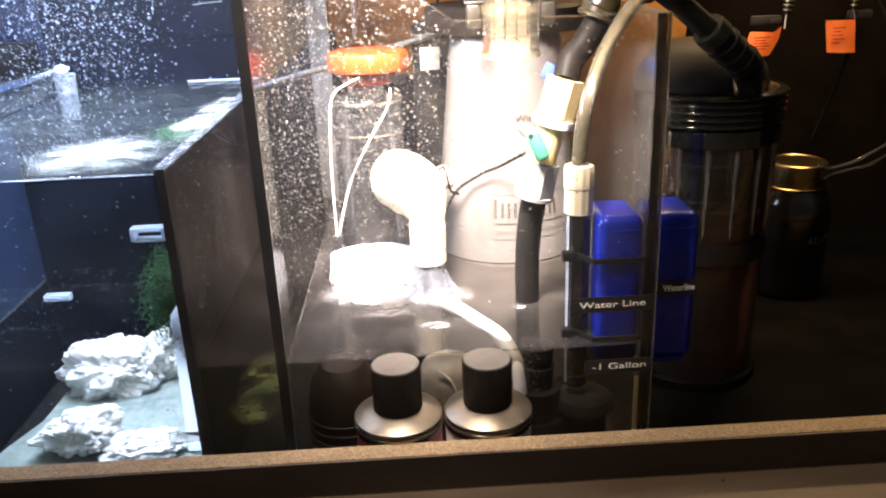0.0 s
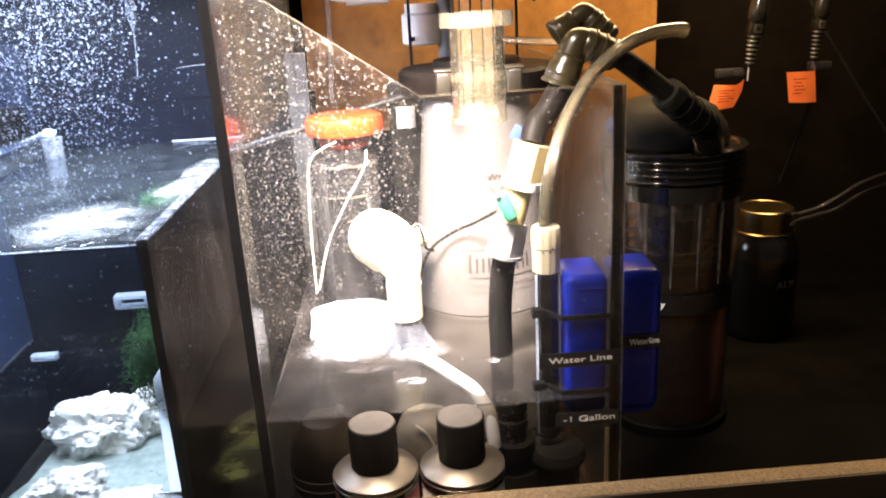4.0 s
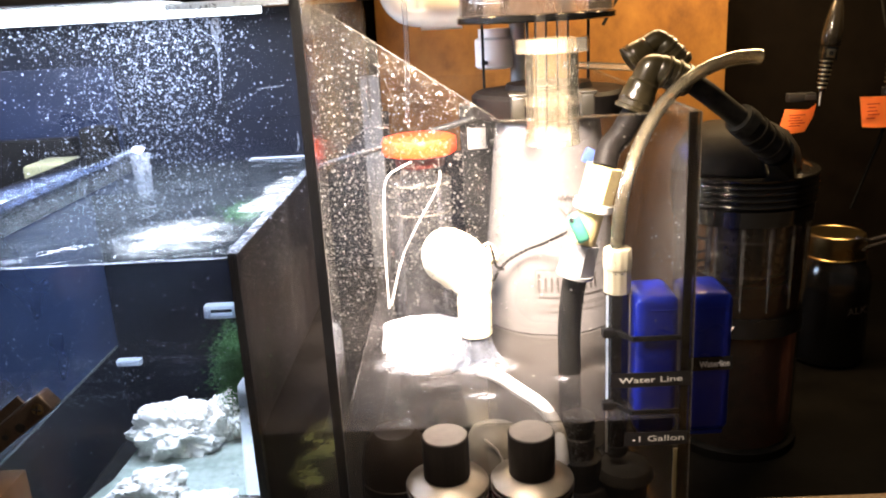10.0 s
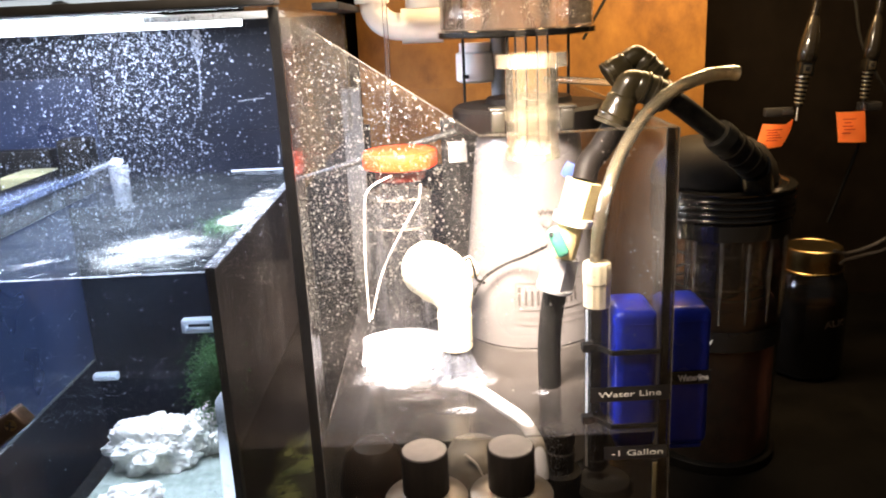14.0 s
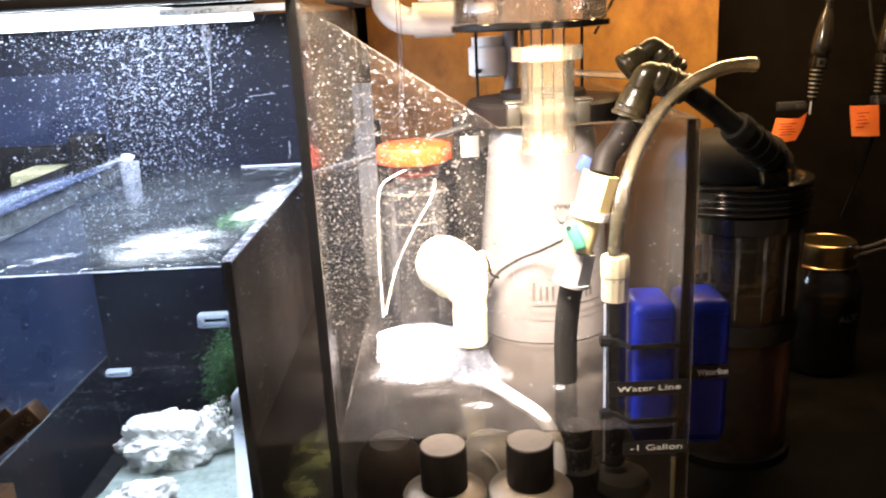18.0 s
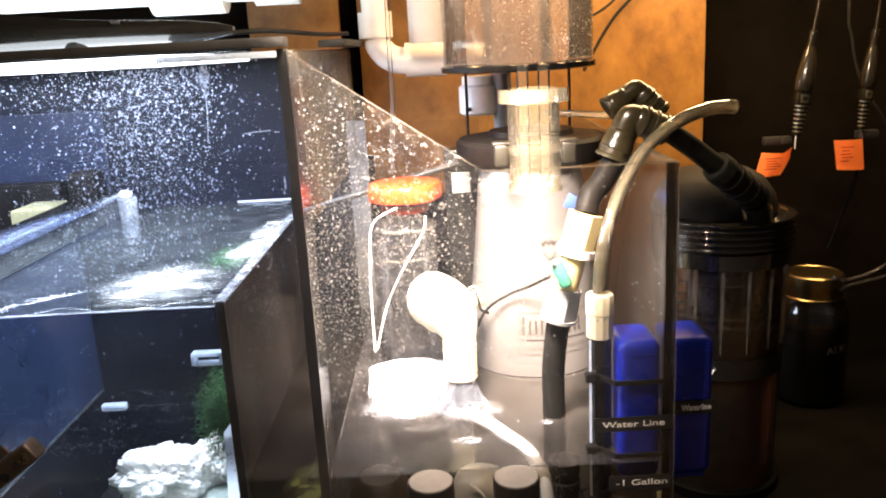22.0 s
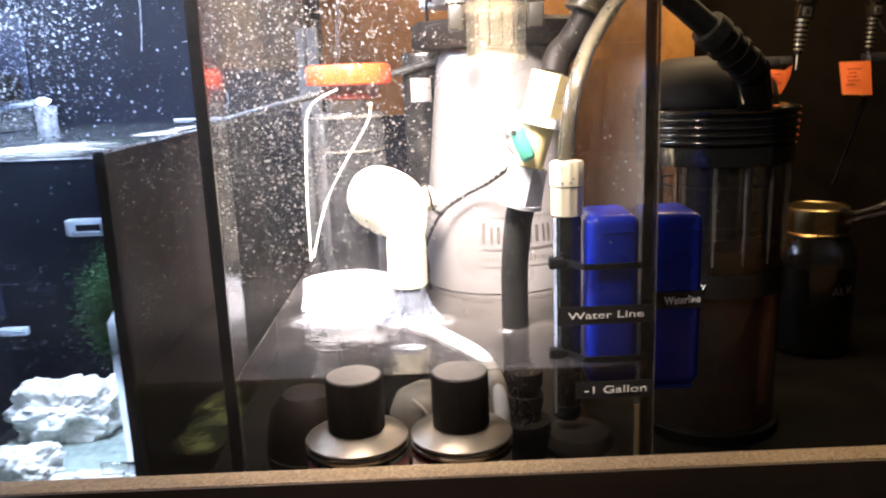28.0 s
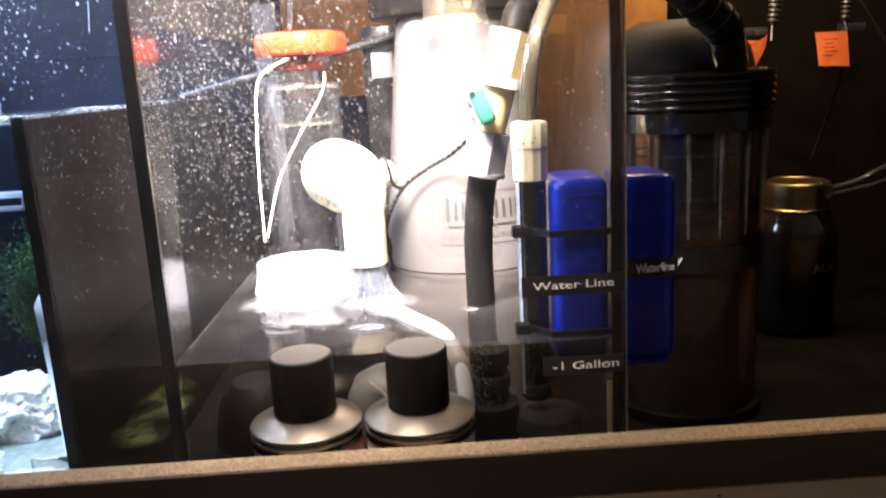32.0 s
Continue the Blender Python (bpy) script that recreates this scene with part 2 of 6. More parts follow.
# strip lamp's blue and the work lamp's warmth are put into the drop colours
DROP = bead("water_drop", most=0.95, power=1.5)
WARM_DROP = bead("warm_drop", (0.92, 0.88, 0.82), 0.05, 0.60, 1.8, 0.4)
BLACK_ACRYLIC = surface("black_acrylic", (0.010, 0.010, 0.010), (0.024, 0.023, 0.022), rough=0.16, scale=40, bump=0.03, rough_var=0.1)
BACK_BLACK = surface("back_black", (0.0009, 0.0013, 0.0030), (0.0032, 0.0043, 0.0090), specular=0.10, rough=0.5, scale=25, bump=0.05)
# blue lamplight on the left baffle is put into this colour
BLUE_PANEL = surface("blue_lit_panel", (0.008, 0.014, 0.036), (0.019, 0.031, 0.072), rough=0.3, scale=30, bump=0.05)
SILICONE = surface("silicone", (0.008, 0.008, 0.008), (0.02, 0.02, 0.02), rough=0.4, scale=120, bump=0.2)
PVC_WHITE = surface("pvc_white", (0.76, 0.74, 0.70), (0.86, 0.84, 0.80), rough=0.35, scale=70, bump=0.05)
PVC_BEIGE = surface("pvc_beige", (0.43, 0.345, 0.155), (0.53, 0.435, 0.215), rough=0.45, scale=90, bump=0.08)
PVC_GREY = surface("pvc_grey", (0.15, 0.15, 0.155), (0.23, 0.23, 0.23), rough=0.45, scale=80, bump=0.08)
SKIM_WHITE = surface("frosted_white", (0.115, 0.107, 0.102), (0.16, 0.150, 0.144), rough=0.3, scale=25, bump=0.03, translucent=0.15, coat=0.5)
MEDIA_WHITE = surface("white_media", (0.70, 0.72, 0.74), (0.88, 0.89, 0.90), rough=0.9, scale=260, bump=0.8, dist=0.003, translucent=0.4)
# same white body, darkened in colour for its dim look under water
LOWER_BODY = surface("dimmed_body", (0.050, 0.045, 0.040), (0.085, 0.078, 0.070), rough=0.5, scale=40, bump=0.1, stretch=(1, 1, 0.3))
BLUE_PLASTIC = surface("blue_plastic", (0.006, 0.018, 0.28), (0.010, 0.028, 0.40), specular=0.25, rough=0.3, scale=50, bump=0.04, coat=0.2)
BLACK_RUBBER = surface("black_rubber", (0.007, 0.007, 0.007), (0.018, 0.017, 0.015), specular=0.12, rough=0.6, scale=160, bump=0.2)
BLACK_GLOSS = surface("black_gloss", (0.006, 0.0055, 0.005), (0.014, 0.013, 0.011), coat=0.8, rough=0.16, scale=60, bump=0.03, rough_var=0.08)
BLACK_MATT = surface("black_matt", (0.012, 0.011, 0.011), (0.028, 0.026, 0.024), rough=0.6, scale=90, bump=0.2)
CAP_BLACK = surface("cap_black", (0.0045, 0.0036, 0.0030), (0.011, 0.0090, 0.0075), specular=0.09, rough=0.5, scale=220, bump=0.3, stretch=(1, 1, 0.2))
SILVER = surface("brushed_silver", (0.19, 0.162, 0.125), (0.31, 0.265, 0.205), rough=0.36, metal=1.0, scale=40, bump=0.05)
GOLD = surface("gold_lid", (0.20, 0.145, 0.065), (0.32, 0.24, 0.115), rough=0.33, metal=1.0, scale=60, bump=0.1)
METAL = surface("zinc_metal", (0.30, 0.28, 0.26), (0.50, 0.47, 0.43), rough=0.35, metal=1.0, scale=80, bump=0.15)
ORANGE_LID = surface("orange_lid", (0.54, 0.045, 0.007), (0.66, 0.070, 0.013), rough=0.35, scale=60, bump=0.05, translucent=0.3)
ORANGE_TAG = surface("orange_tag", (1.0, 0.25, 0.06), (1.0, 0.33, 0.09), rough=0.6, scale=50, bump=0.1, translucent=0.2)
GREEN_PLASTIC = surface("green_plastic", (0.05, 0.22, 0.155), (0.08, 0.30, 0.215), rough=0.3, scale=60, bump=0.03)
LABEL_RED = surface("bottle_red", (0.22, 0.02, 0.02), (0.32, 0.04, 0.03), rough=0.4, scale=60, bump=0)
LABEL_WHITE = surface("bottle_white", (0.55, 0.52, 0.46), (0.7, 0.67, 0.6), rough=0.4, scale=60, bump=0)
MEDIA_BROWN = surface("rust_media", (0.095, 0.026, 0.014), (0.17, 0.052, 0.028), rough=0.9, scale=420, bump=0.9, dist=0.002)
DARK_LIQUID = surface("dark_liquid", (0.008, 0.007, 0.006), (0.016, 0.013, 0.011), rough=0.2, scale=20, bump=0)
ROCK = surface("bleached_rock", (0.62, 0.60, 0.52), (0.92, 0.91, 0.87), rough=0.95, scale=130, bump=0.6, dist=0.003)
MOSS = surface("green_algae", (0.016, 0.070, 0.016), (0.05, 0.16, 0.035), rough=0.9, scale=300, bump=0.8)
PLATE = surface("grey_green_sand", (0.15, 0.185, 0.155), (0.33, 0.375, 0.325), rough=0.9, scale=110, bump=0.6, dist=0.003)
STRIP_WHITE = surface("white_acrylic", (0.50, 0.56, 0.62), (0.75, 0.80, 0.86), rough=0.3, scale=30, bump=0.02, translucent=0.65)
CHIP = chipboard("chipboard_edge")
LAMINATE = surface("dark_laminate", (0.045, 0.030, 0.020), (0.085, 0.060, 0.042), rough=0.5, scale=45, bump=0.05, stretch=(0.2, 1, 1))
LEDGE = surface("brown_laminate", (0.075, 0.052, 0.034), (0.112, 0.080, 0.055), rough=0.5, scale=45, bump=0.05, stretch=(0.2, 1, 1))
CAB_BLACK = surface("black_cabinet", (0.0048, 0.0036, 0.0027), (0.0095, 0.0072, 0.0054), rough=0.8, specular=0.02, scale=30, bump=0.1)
STILE = surface("stained_stile", (0.13, 0.065, 0.022), (0.22, 0.115, 0.045), rough=0.5, scale=50, bump=0.15, stretch=(1, 1, 0.15))
WOOD = woodgrain("wood_panel")
ROOM = surface("room_plaster", (0.25, 0.22, 0.18), (0.32, 0.28, 0.24), rough=0.9, scale=20, bump=0.1)
TAPE = surface("label_tape", (0.008, 0.008, 0.008), (0.016, 0.015, 0.015), rough=0.3, scale=60, bump=0.02)
TEXT_WHITE = surface("label_text", (0.48, 0.46, 0.41), (0.58, 0.56, 0.50), rough=0.5, scale=60, bump=0)
TEXT_GREY = surface("chalk_text", (0.05, 0.046, 0.04), (0.11, 0.10, 0.09), rough=0.7, scale=400, bump=0)
LED = glow("strip_led", (0.80, 0.90, 1.0), 9.0)
# clear acrylic; the strip lamp's blue is put into tint and haze
RAIL_BLUE = clear("rail_acrylic", tint=(0.55, 0.65, 0.85), gloss=2.0, rough=0.1, haze=0.34, haze_colour=(0.32, 0.40, 0.60), haze_scale=40.0)
YELLOW_FOAM = surface("yellow_foam", (0.06, 0.057, 0.024), (0.11, 0.103, 0.048), rough=0.9, scale=200, bump=0.6)
def froth(name, colour, amount, scale, stretch):
    """A floating film: broken and curdled, thinning out towards its rim."""
    m, n, l, out = material(name)
    tc = n.new("ShaderNodeTexCoord")
    mp = n.new("ShaderNodeMapping")
    mp.inputs["Location"].default_value, mp.inputs["Scale"].default_value = (-1.0, -1.0, 0.0), (2.0, 2.0, 0.0)
    l.new(tc.outputs["Generated"], mp.inputs["Vector"])
    ln = n.new("ShaderNodeVectorMath")
    ln.operation = "LENGTH"
    l.new(mp.outputs[0], ln.inputs[0])
    rim = n.new("ShaderNodeMapRange")
    rim.interpolation_type = "SMOOTHSTEP"
    rim.inputs["From Min"].default_value, rim.inputs["From Max"].default_value = 0.35, 1.0
    rim.inputs["To Min"].default_value, rim.inputs["To Max"].default_value = 1.0, 0.0
    l.new(ln.outputs["Value"], rim.inputs["Value"])
    grain = n.new("ShaderNodeMapRange")
    grain.inputs["From Min"].default_value, grain.inputs["From Max"].default_value = 0.36, 0.64
    grain.inputs["To Min"].default_value, grain.inputs["To Max"].default_value = 0.0, 1.45 * amount
    l.new(noisy(n, l, coords(n, l, stretch), scale), grain.inputs["Value"])
    k = n.new("ShaderNodeMath")
    k.operation = "MULTIPLY"
    k.use_clamp = True
    l.new(rim.outputs[0], k.inputs[0])
    l.new(grain.outputs[0], k.inputs[1])
    d, t, s = n.new("ShaderNodeBsdfDiffuse"), n.new("ShaderNodeBsdfTranslucent"), n.new("ShaderNodeBsdfTransparent")
    d.inputs[0].default_value = t.inputs[0].default_value = (*colour, 1)
    both, mx = n.new("ShaderNodeMixShader"), n.new("ShaderNodeMixShader")
    both.inputs[0].default_value = 0.4
    l.new(d.outputs[0], both.inputs[1])
    l.new(t.outputs[0], both.inputs[2])
    l.new(k.outputs[0], mx.inputs[0])
    l.new(s.outputs[0], mx.inputs[1])
    l.new(both.outputs[0], mx.inputs[2])
    l.new(mx.outputs[0], out.inputs["Surface"])
    return m


SCUM = froth("floating_scum", (0.86, 0.88, 0.80), 0.34, 48.0, (0.55, 1.0, 1.0))
FROTH = froth("froth", (0.88, 0.88, 0.90), 0.5, 150.0, (1, 1, 1))
# splash film whose blue haze carries the strip lamp's light in its colour
BLUE_HAZE_FILM = clear("blue_haze_film", gloss=0.0, forward=True, haze=0.004, haze_colour=(0.45, 0.56, 0.90), haze_scale=9.0, patch=(0.3, 0.75, 0.4, 1.5), ior=1.02)
MARK_GREY = surface("grey_print", (0.022, 0.018, 0.015), (0.045, 0.038, 0.033), rough=0.6, scale=200, bump=0)
HINGE_BROWN = surface("tarnished_hinge", (0.055, 0.038, 0.027), (0.15, 0.105, 0.075), rough=0.4, metal=0.5, scale=90, bump=0.3)
RAIL_FACE = clear("rail_face", tint=(0.6, 0.64, 0.66), gloss=1.2, rough=0.1, haze=0.35, haze_colour=(0.36, 0.42, 0.44), haze_scale=40.0)
# the back sheet's blue lamplight is put into this colour
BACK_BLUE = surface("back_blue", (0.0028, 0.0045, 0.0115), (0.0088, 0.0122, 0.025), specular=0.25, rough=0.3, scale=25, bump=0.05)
# lamp glints on the black plug ribs are painted as bright metal
GLINT = surface("lamp_glint", (0.62, 0.52, 0.34), (0.80, 0.70, 0.48), rough=0.30, metal=1.0, scale=80, bump=0.05)
PLUG = surface("moulded_plug", (0.008, 0.0065, 0.005), (0.018, 0.015, 0.010), coat=1.0, rough=0.2, scale=60, bump=0.02, rough_var=0.05)
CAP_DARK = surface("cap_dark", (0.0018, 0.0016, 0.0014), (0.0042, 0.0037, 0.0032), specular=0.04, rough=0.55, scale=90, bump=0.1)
# dried splash film; its haze also paints the glare veil near the bright parts
PANE_GLARE_FILM = clear("pane_glare_film", gloss=0.0, haze=0.016, haze_colour=(0.66, 0.58, 0.53), haze_scale=11.0, patch=(0.3, 0.75, 0.5, 1.4), ior=1.02)
FITTING = surface("olive_black_plastic", (0.014, 0.0105, 0.004), (0.030, 0.023, 0.009), coat=0.5, rough=0.30, scale=70, bump=0.06)
# flanges: light carried by the acrylic is put into the cream haze
TUBE_SOLID = clear("tube_solid", tint=(0.99, 0.97, 0.92), gloss=1.8, rough=0.08, haze=0.19, haze_colour=(1.0, 0.88, 0.62), haze_scale=60.0, patch=(0.2, 0.8, 0.8, 1.2))
FILM = clear("thin_strip", gloss=0.3, rough=0.16, haze=0.050, haze_colour=(0.42, 0.30, 0.19), haze_scale=18.0)
CREEP = clear("salt_creep", gloss=0.3, rough=0.4, haze=0.42, haze_colour=(0.7, 0.75, 0.82), haze_scale=160.0)
# warm light on the middle baffle, painted as a golden haze
GOLD_SHEEN = clear("golden_sheen", gloss=0.1, rough=0.2, haze=0.034, haze_colour=(0.60, 0.38, 0.11), haze_scale=14.0, patch=(0.3, 0.7, 0.3, 1.6))
WEIR_FILM = clear("weir_film", gloss=0.12, rough=0.15, haze=0.043, haze_colour=(0.42, 0.36, 0.35), haze_scale=16.0, patch=(0.35, 0.70, 0.2, 1.9), stretch=(1, 1, 0.4))
SEAM_DARK = clear("dark_seam", tint=(0.22, 0.19, 0.15), gloss=0.6, rough=0.2, haze=0.06, haze_colour=(0.4, 0.33, 0.25), haze_scale=80.0)
DARK_GREY = surface("dark_grey_plastic", (0.035, 0.035, 0.034), (0.06, 0.06, 0.058), rough=0.45, scale=80, bump=0.08)
ALGAE_FILM = froth("algae_film", (0.36, 0.39, 0.16), 0.95, 30.0, (1, 1, 1))
WET_EDGE = clear("wet_edge", gloss=1.5, rough=0.15, haze=0.42, haze_colour=(0.80, 0.86, 0.92), haze_scale=70.0, patch=(0.35, 0.65, 0.1, 1.5))
STRIP_BRIGHT = surface("lit_white_acrylic", (0.84, 0.88, 0.92), (0.93, 0.96, 0.98), rough=0.3, scale=30, bump=0.02, translucent=0.8)

DRIP = clear("drip_hose", tint=(0.97, 0.96, 0.97), gloss=2.0, rough=0.08, haze=0.07, haze_colour=(0.85, 0.80, 0.85), haze_scale=30.0)
# pale blue haze imitating lamplight scattered in the water
DEEP_HAZE = clear("deep_haze", gloss=0.0, haze=0.022, haze_colour=(0.40, 0.50, 0.66), haze_scale=7.0, patch=(0.35, 0.7, 0.2, 1.6), ior=1.02)
GREY_BAR = surface("grey_edge", (0.08, 0.078, 0.076), (0.14, 0.137, 0.132), rough=0.5, scale=60, bump=0.1)
BAFFLE_GLASS = clear("baffle_glass", tint=(0.96, 0.96, 0.95), gloss=0.08, haze=0.009, haze_scale=25.0)
LUG = surface("olive_lug", (0.012, 0.0105, 0.007), (0.022, 0.019, 0.013), rough=0.4, scale=80, bump=0.08)
CHURN = froth("churned_water", (0.90, 0.91, 0.94), 0.46, 120.0, (1, 1, 1))
BROWN_PUMP = surface("brown_pump", (0.012, 0.008, 0.005), (0.028, 0.018, 0.011), rough=0.5, scale=60, bump=0.15)
NECK_RED = surface("dark_red_neck", (0.07, 0.006, 0.003), (0.11, 0.011, 0.006), rough=0.4, scale=60, bump=0.05)
# cap tops coloured lighter than the sides, where lamplight falls from above
CAP_TOP = surface("cap_top", (0.027, 0.023, 0.0195), (0.052, 0.045, 0.038), rough=0.55, scale=120, bump=0.15)
BUBBLE = bead("bubble", (0.85, 0.88, 0.95), 0.3, 0.9, 1.0)
TUBE_THIN = clear("tube_thin", gloss=1.3, rough=0.06, haze=0.014, haze_colour=(0.96, 0.88, 0.72), haze_scale=40.0, patch=(0.2, 0.8, 0.7, 1.3))
TEXT_BRIGHT = surface("white_text", (0.82, 0.81, 0.78), (0.90, 0.89, 0.86), rough=0.5, scale=60, bump=0)
WEIR_DARK = surface("stained_black_sheet", (0.007, 0.0055, 0.005), (0.026, 0.019, 0.016), rough=0.42, specular=0.07, scale=30, bump=0.1, stretch=(1, 1, 0.25))
DOME_GREY = surface("dome_grey", (0.012, 0.010, 0.0085), (0.022, 0.019, 0.0155), specular=0.1, rough=0.6, scale=70, bump=0.1)
CREAM = surface("cream_plastic", (0.66, 0.585, 0.40), (0.78, 0.70, 0.50), rough=0.45, scale=90, bump=0.08)
PRINT_PALE = surface("pale_print", (0.055, 0.048, 0.042), (0.085, 0.075, 0.067), rough=0.6, scale=200, bump=0)


# ---- building blocks ----
def thing(name, at, label, category, group="", kind=""):
    ob = new(name)
    ob.empty_display_size = 0.02
    ob.location = at
    return tagged(ob, label, category, group, kind)


def base_of(ob):
    p = Vector(ob.location)
    while ob.parent:
        ob = ob.parent
        p += Vector(ob.location)
    return p


def part(name, bm, mat, parent=None, label="", kind="", smooth=True):
    """Links a bmesh, made in world coordinates, as one mesh object under a thing or a part."""
    me = bpy.data.meshes.new(name)
    bmesh.ops.recalc_face_normals(bm, faces=bm.faces)
    if parent:
        bm.transform(Matrix.Translation(-base_of(parent)))
    bm.to_mesh(me)
    bm.free()
    me.materials.append(mat)
    if smooth:
        for p in me.polygons:
            p.use_smooth = True
        me.set_sharp_from_angle(angle=radians(38))
    ob = new(name, me)
    if parent:
        ob.parent = parent
    return tagged(ob, label, "", "", kind)


def structure(name, bm, mat, label, category):
    ob = part(name, bm, mat)
    return tagged(ob, label, category, "", "structure")


def box(x0, x1, y0, y1, z0, z1, bevel=0.0, m=None, bm=None, segments=2):
    bm = bm or bmesh.new()
    r = bmesh.ops.create_cube(bm, size=1.0, matrix=Matrix.Translation(((x0 + x1) / 2, (y0 + y1) / 2, (z0 + z1) / 2)) @ Matrix.Diagonal((x1 - x0, y1 - y0, z1 - z0, 1)))
    if bevel:
        vs = set(r["verts"])
        bmesh.ops.bevel(bm, geom=[e for e in bm.edges if e.verts[0] in vs], offset=bevel, segments=segments, profile=0.5, affect="EDGES")
    if m:
        bm.transform(m)
    return bm


def lathe(profile, centre=(0, 0, 0), seg=48, axis=None, bm=None, wobble=0.0, teeth=0, tooth=0.0):
    """Turns a profile of (radius, height) about the vertical through centre, or about axis."""
    bm = bm or bmesh.new()
    rows = []
    turn = Vector((0, 0, 1)).rotation_difference(Vector(axis)).to_matrix() if axis else Matrix.Identity(3)
    for r, h in profile:
        row = []
        for k in range(seg):
            a = 2 * math.pi * k / seg
            rr = r * (1 + (tooth * (0.5 + 0.5 * math.cos(teeth * a)) if teeth else 0)) if r > 1e-6 else 0
            row.append(bm.verts.new(Vector(centre) + turn @ Vector((rr * math.cos(a), rr * math.sin(a), h))))
        rows.append(row)
    for lo, hi in zip(rows, rows[1:]):
        for k in range(seg):
            bm.faces.new((lo[k], lo[(k + 1) % seg], hi[(k + 1) % seg], hi[k]))
    for row, rev in ((rows[0], True), (rows[-1], False)):
        bm.faces.new(row[::-1] if rev else row)
    bmesh.ops.remove_doubles(bm, verts=[v for row in rows for v in row], dist=1e-6)
    return bm


def shell(r_out, r_in, z0, z1, centre, seg=48, lip=0.0):
    """An open tube with wall thickness about the vertical."""
    bm = bmesh.new()
    rings = [(r_out, z0), (r_out, z1), (r_in, z1), (r_in, z0)]
    vs = [[bm.verts.new((centre[0] + r * math.cos(2 * math.pi * k / seg), centre[1] + r * math.sin(2 * math.pi * k / seg), z)) for k in range(seg)] for r, z in rings]
    for a in range(4):
        lo, hi = vs[a], vs[(a + 1) % 4]
        for k in range(seg):
            bm.faces.new((lo[k], lo[(k + 1) % seg], hi[(k + 1) % seg], hi[k]))
    return bm


def skin(outline, y):
    """A single upright sheet at one depth, from its (x, z) outline."""
    bm = bmesh.new()
    bm.faces.new([bm.verts.new((p, y, q)) for p, q in outline])
    return bm


def sleeve(profile, centre, seg=48):
    """A thin-walled open tube: one surface turned from (radius, height) about the vertical."""
    bm = bmesh.new()
    rows = [[bm.verts.new((centre[0] + r * math.cos(2 * math.pi * k / seg), centre[1] + r * math.sin(2 * math.pi * k / seg), z)) for k in range(seg)] for r, z in profile]
    for lo, hi in zip(rows, rows[1:]):
        for k in range(seg):
            bm.faces.new((lo[k], lo[(k + 1) % seg], hi[(k + 1) % seg], hi[k]))
    return bm


def rod(p0, p1, r0, r1=None, seg=24, bm=None):
    p0, p1 = Vector(p0), Vector(p1)
    d = p1 - p0
    return lathe([(r0, 0), (r0 if r1 is None else r1, d.length)], p0, seg, d.normalized(), bm)


def glide(points, n=8):
    """Catmull-Rom through the points."""
    p = [Vector(q) for q in points]
    p = [2 * p[0] - p[1]] + p + [2 * p[-1] - p[-2]]
    out = []
    for a, b, c, d in zip(p, p[1:], p[2:], p[3:]):
        for k in range(n):
            t = k / n
            out.append(0.5 * (2 * b + (c - a) * t + (2 * a - 5 * b + 4 * c - d) * t * t + (3 * b - a - 3 * c + d) * t ** 3))
    return out + [p[-2]]


def hose(points, r, seg=14, n=8, bm=None, ridge=0.0, pitch=3):
    """A round hose along a smooth line; ridge swells every few rings."""
    bm = bm or bmesh.new()
    line = glide(points, n)
    up, rows = Vector((0.3, 0.9, 0.2)), []
    for k, q in enumerate(line):
        d = (line[min(k + 1, len(line) - 1)] - line[max(k - 1, 0)]).normalized()
        s = d.cross(up).normalized()
        up = s.cross(d).normalized()
        rad = r(k / (len(line) - 1)) if callable(r) else r
        rad *= 1 + (ridge if k % pitch == 0 else 0)
        rows.append([bm.verts.new(q + rad * (math.cos(2 * math.pi * j / seg) * s + math.sin(2 * math.pi * j / seg) * up)) for j in range(seg)])
    for lo, hi in zip(rows, rows[1:]):
        for j in range(seg):
            bm.faces.new((lo[j], lo[(j + 1) % seg], hi[(j + 1) % seg], hi[j]))
    bm.faces.new(rows[0][::-1])
    bm.faces.new(rows[-1])
    return bm


def slab(outline, y0, y1, axis="y"):
    """A sheet with the given outline of (x, z), or (y, z) for axis x, or (x, y) for axis z, between two planes."""
    bm = bmesh.new()
    put = {"y": lambda a, b, c: (a, c, b), "x": lambda a, b, c: (c, a, b), "z": lambda a, b, c: (a, b, c)}[axis]
    near = [bm.verts.new(put(a, b, y0)) for a, b in outline]
    far = [bm.verts.new(put(a, b, y1)) for a, b in outline]
    bm.faces.new(near)
    bm.faces.new(far[::-1])
    for k in range(len(outline)):
        j = (k + 1) % len(outline)
        bm.faces.new((near[k], far[k], far[j], near[j]))
    return bm


def rock(at, size, seed, squash=(1, 1, 0.7), detail=4):
    """A pitted lump of reef rock."""
    bm = bmesh.new()
    bmesh.ops.create_icosphere(bm, subdivisions=detail, radius=1.0)
    for v in bm.verts:
        d = v.co.normalized()
        s = Vector((seed * 3.1, seed * 1.7, seed * 0.9))
        k = 1 + 0.40 * noise.noise(d * 1.6 + s) + 0.17 * noise.noise(d * 4.0 + s) + 0.10 * noise.noise(d * 9.0 + s) + 0.04 * noise.noise(d * 20.0 + s) + 0.02 * noise.noise(d * 42.0 - s)
        pit = noise.noise(d * 5.5 - s)
        if pit > 0.25:
            k -= 0.5 * (pit - 0.25)
        v.co = Vector(at) + Vector((d.x * squash[0], d.y * squash[1], d.z * squash[2])) * k * size
    return bm


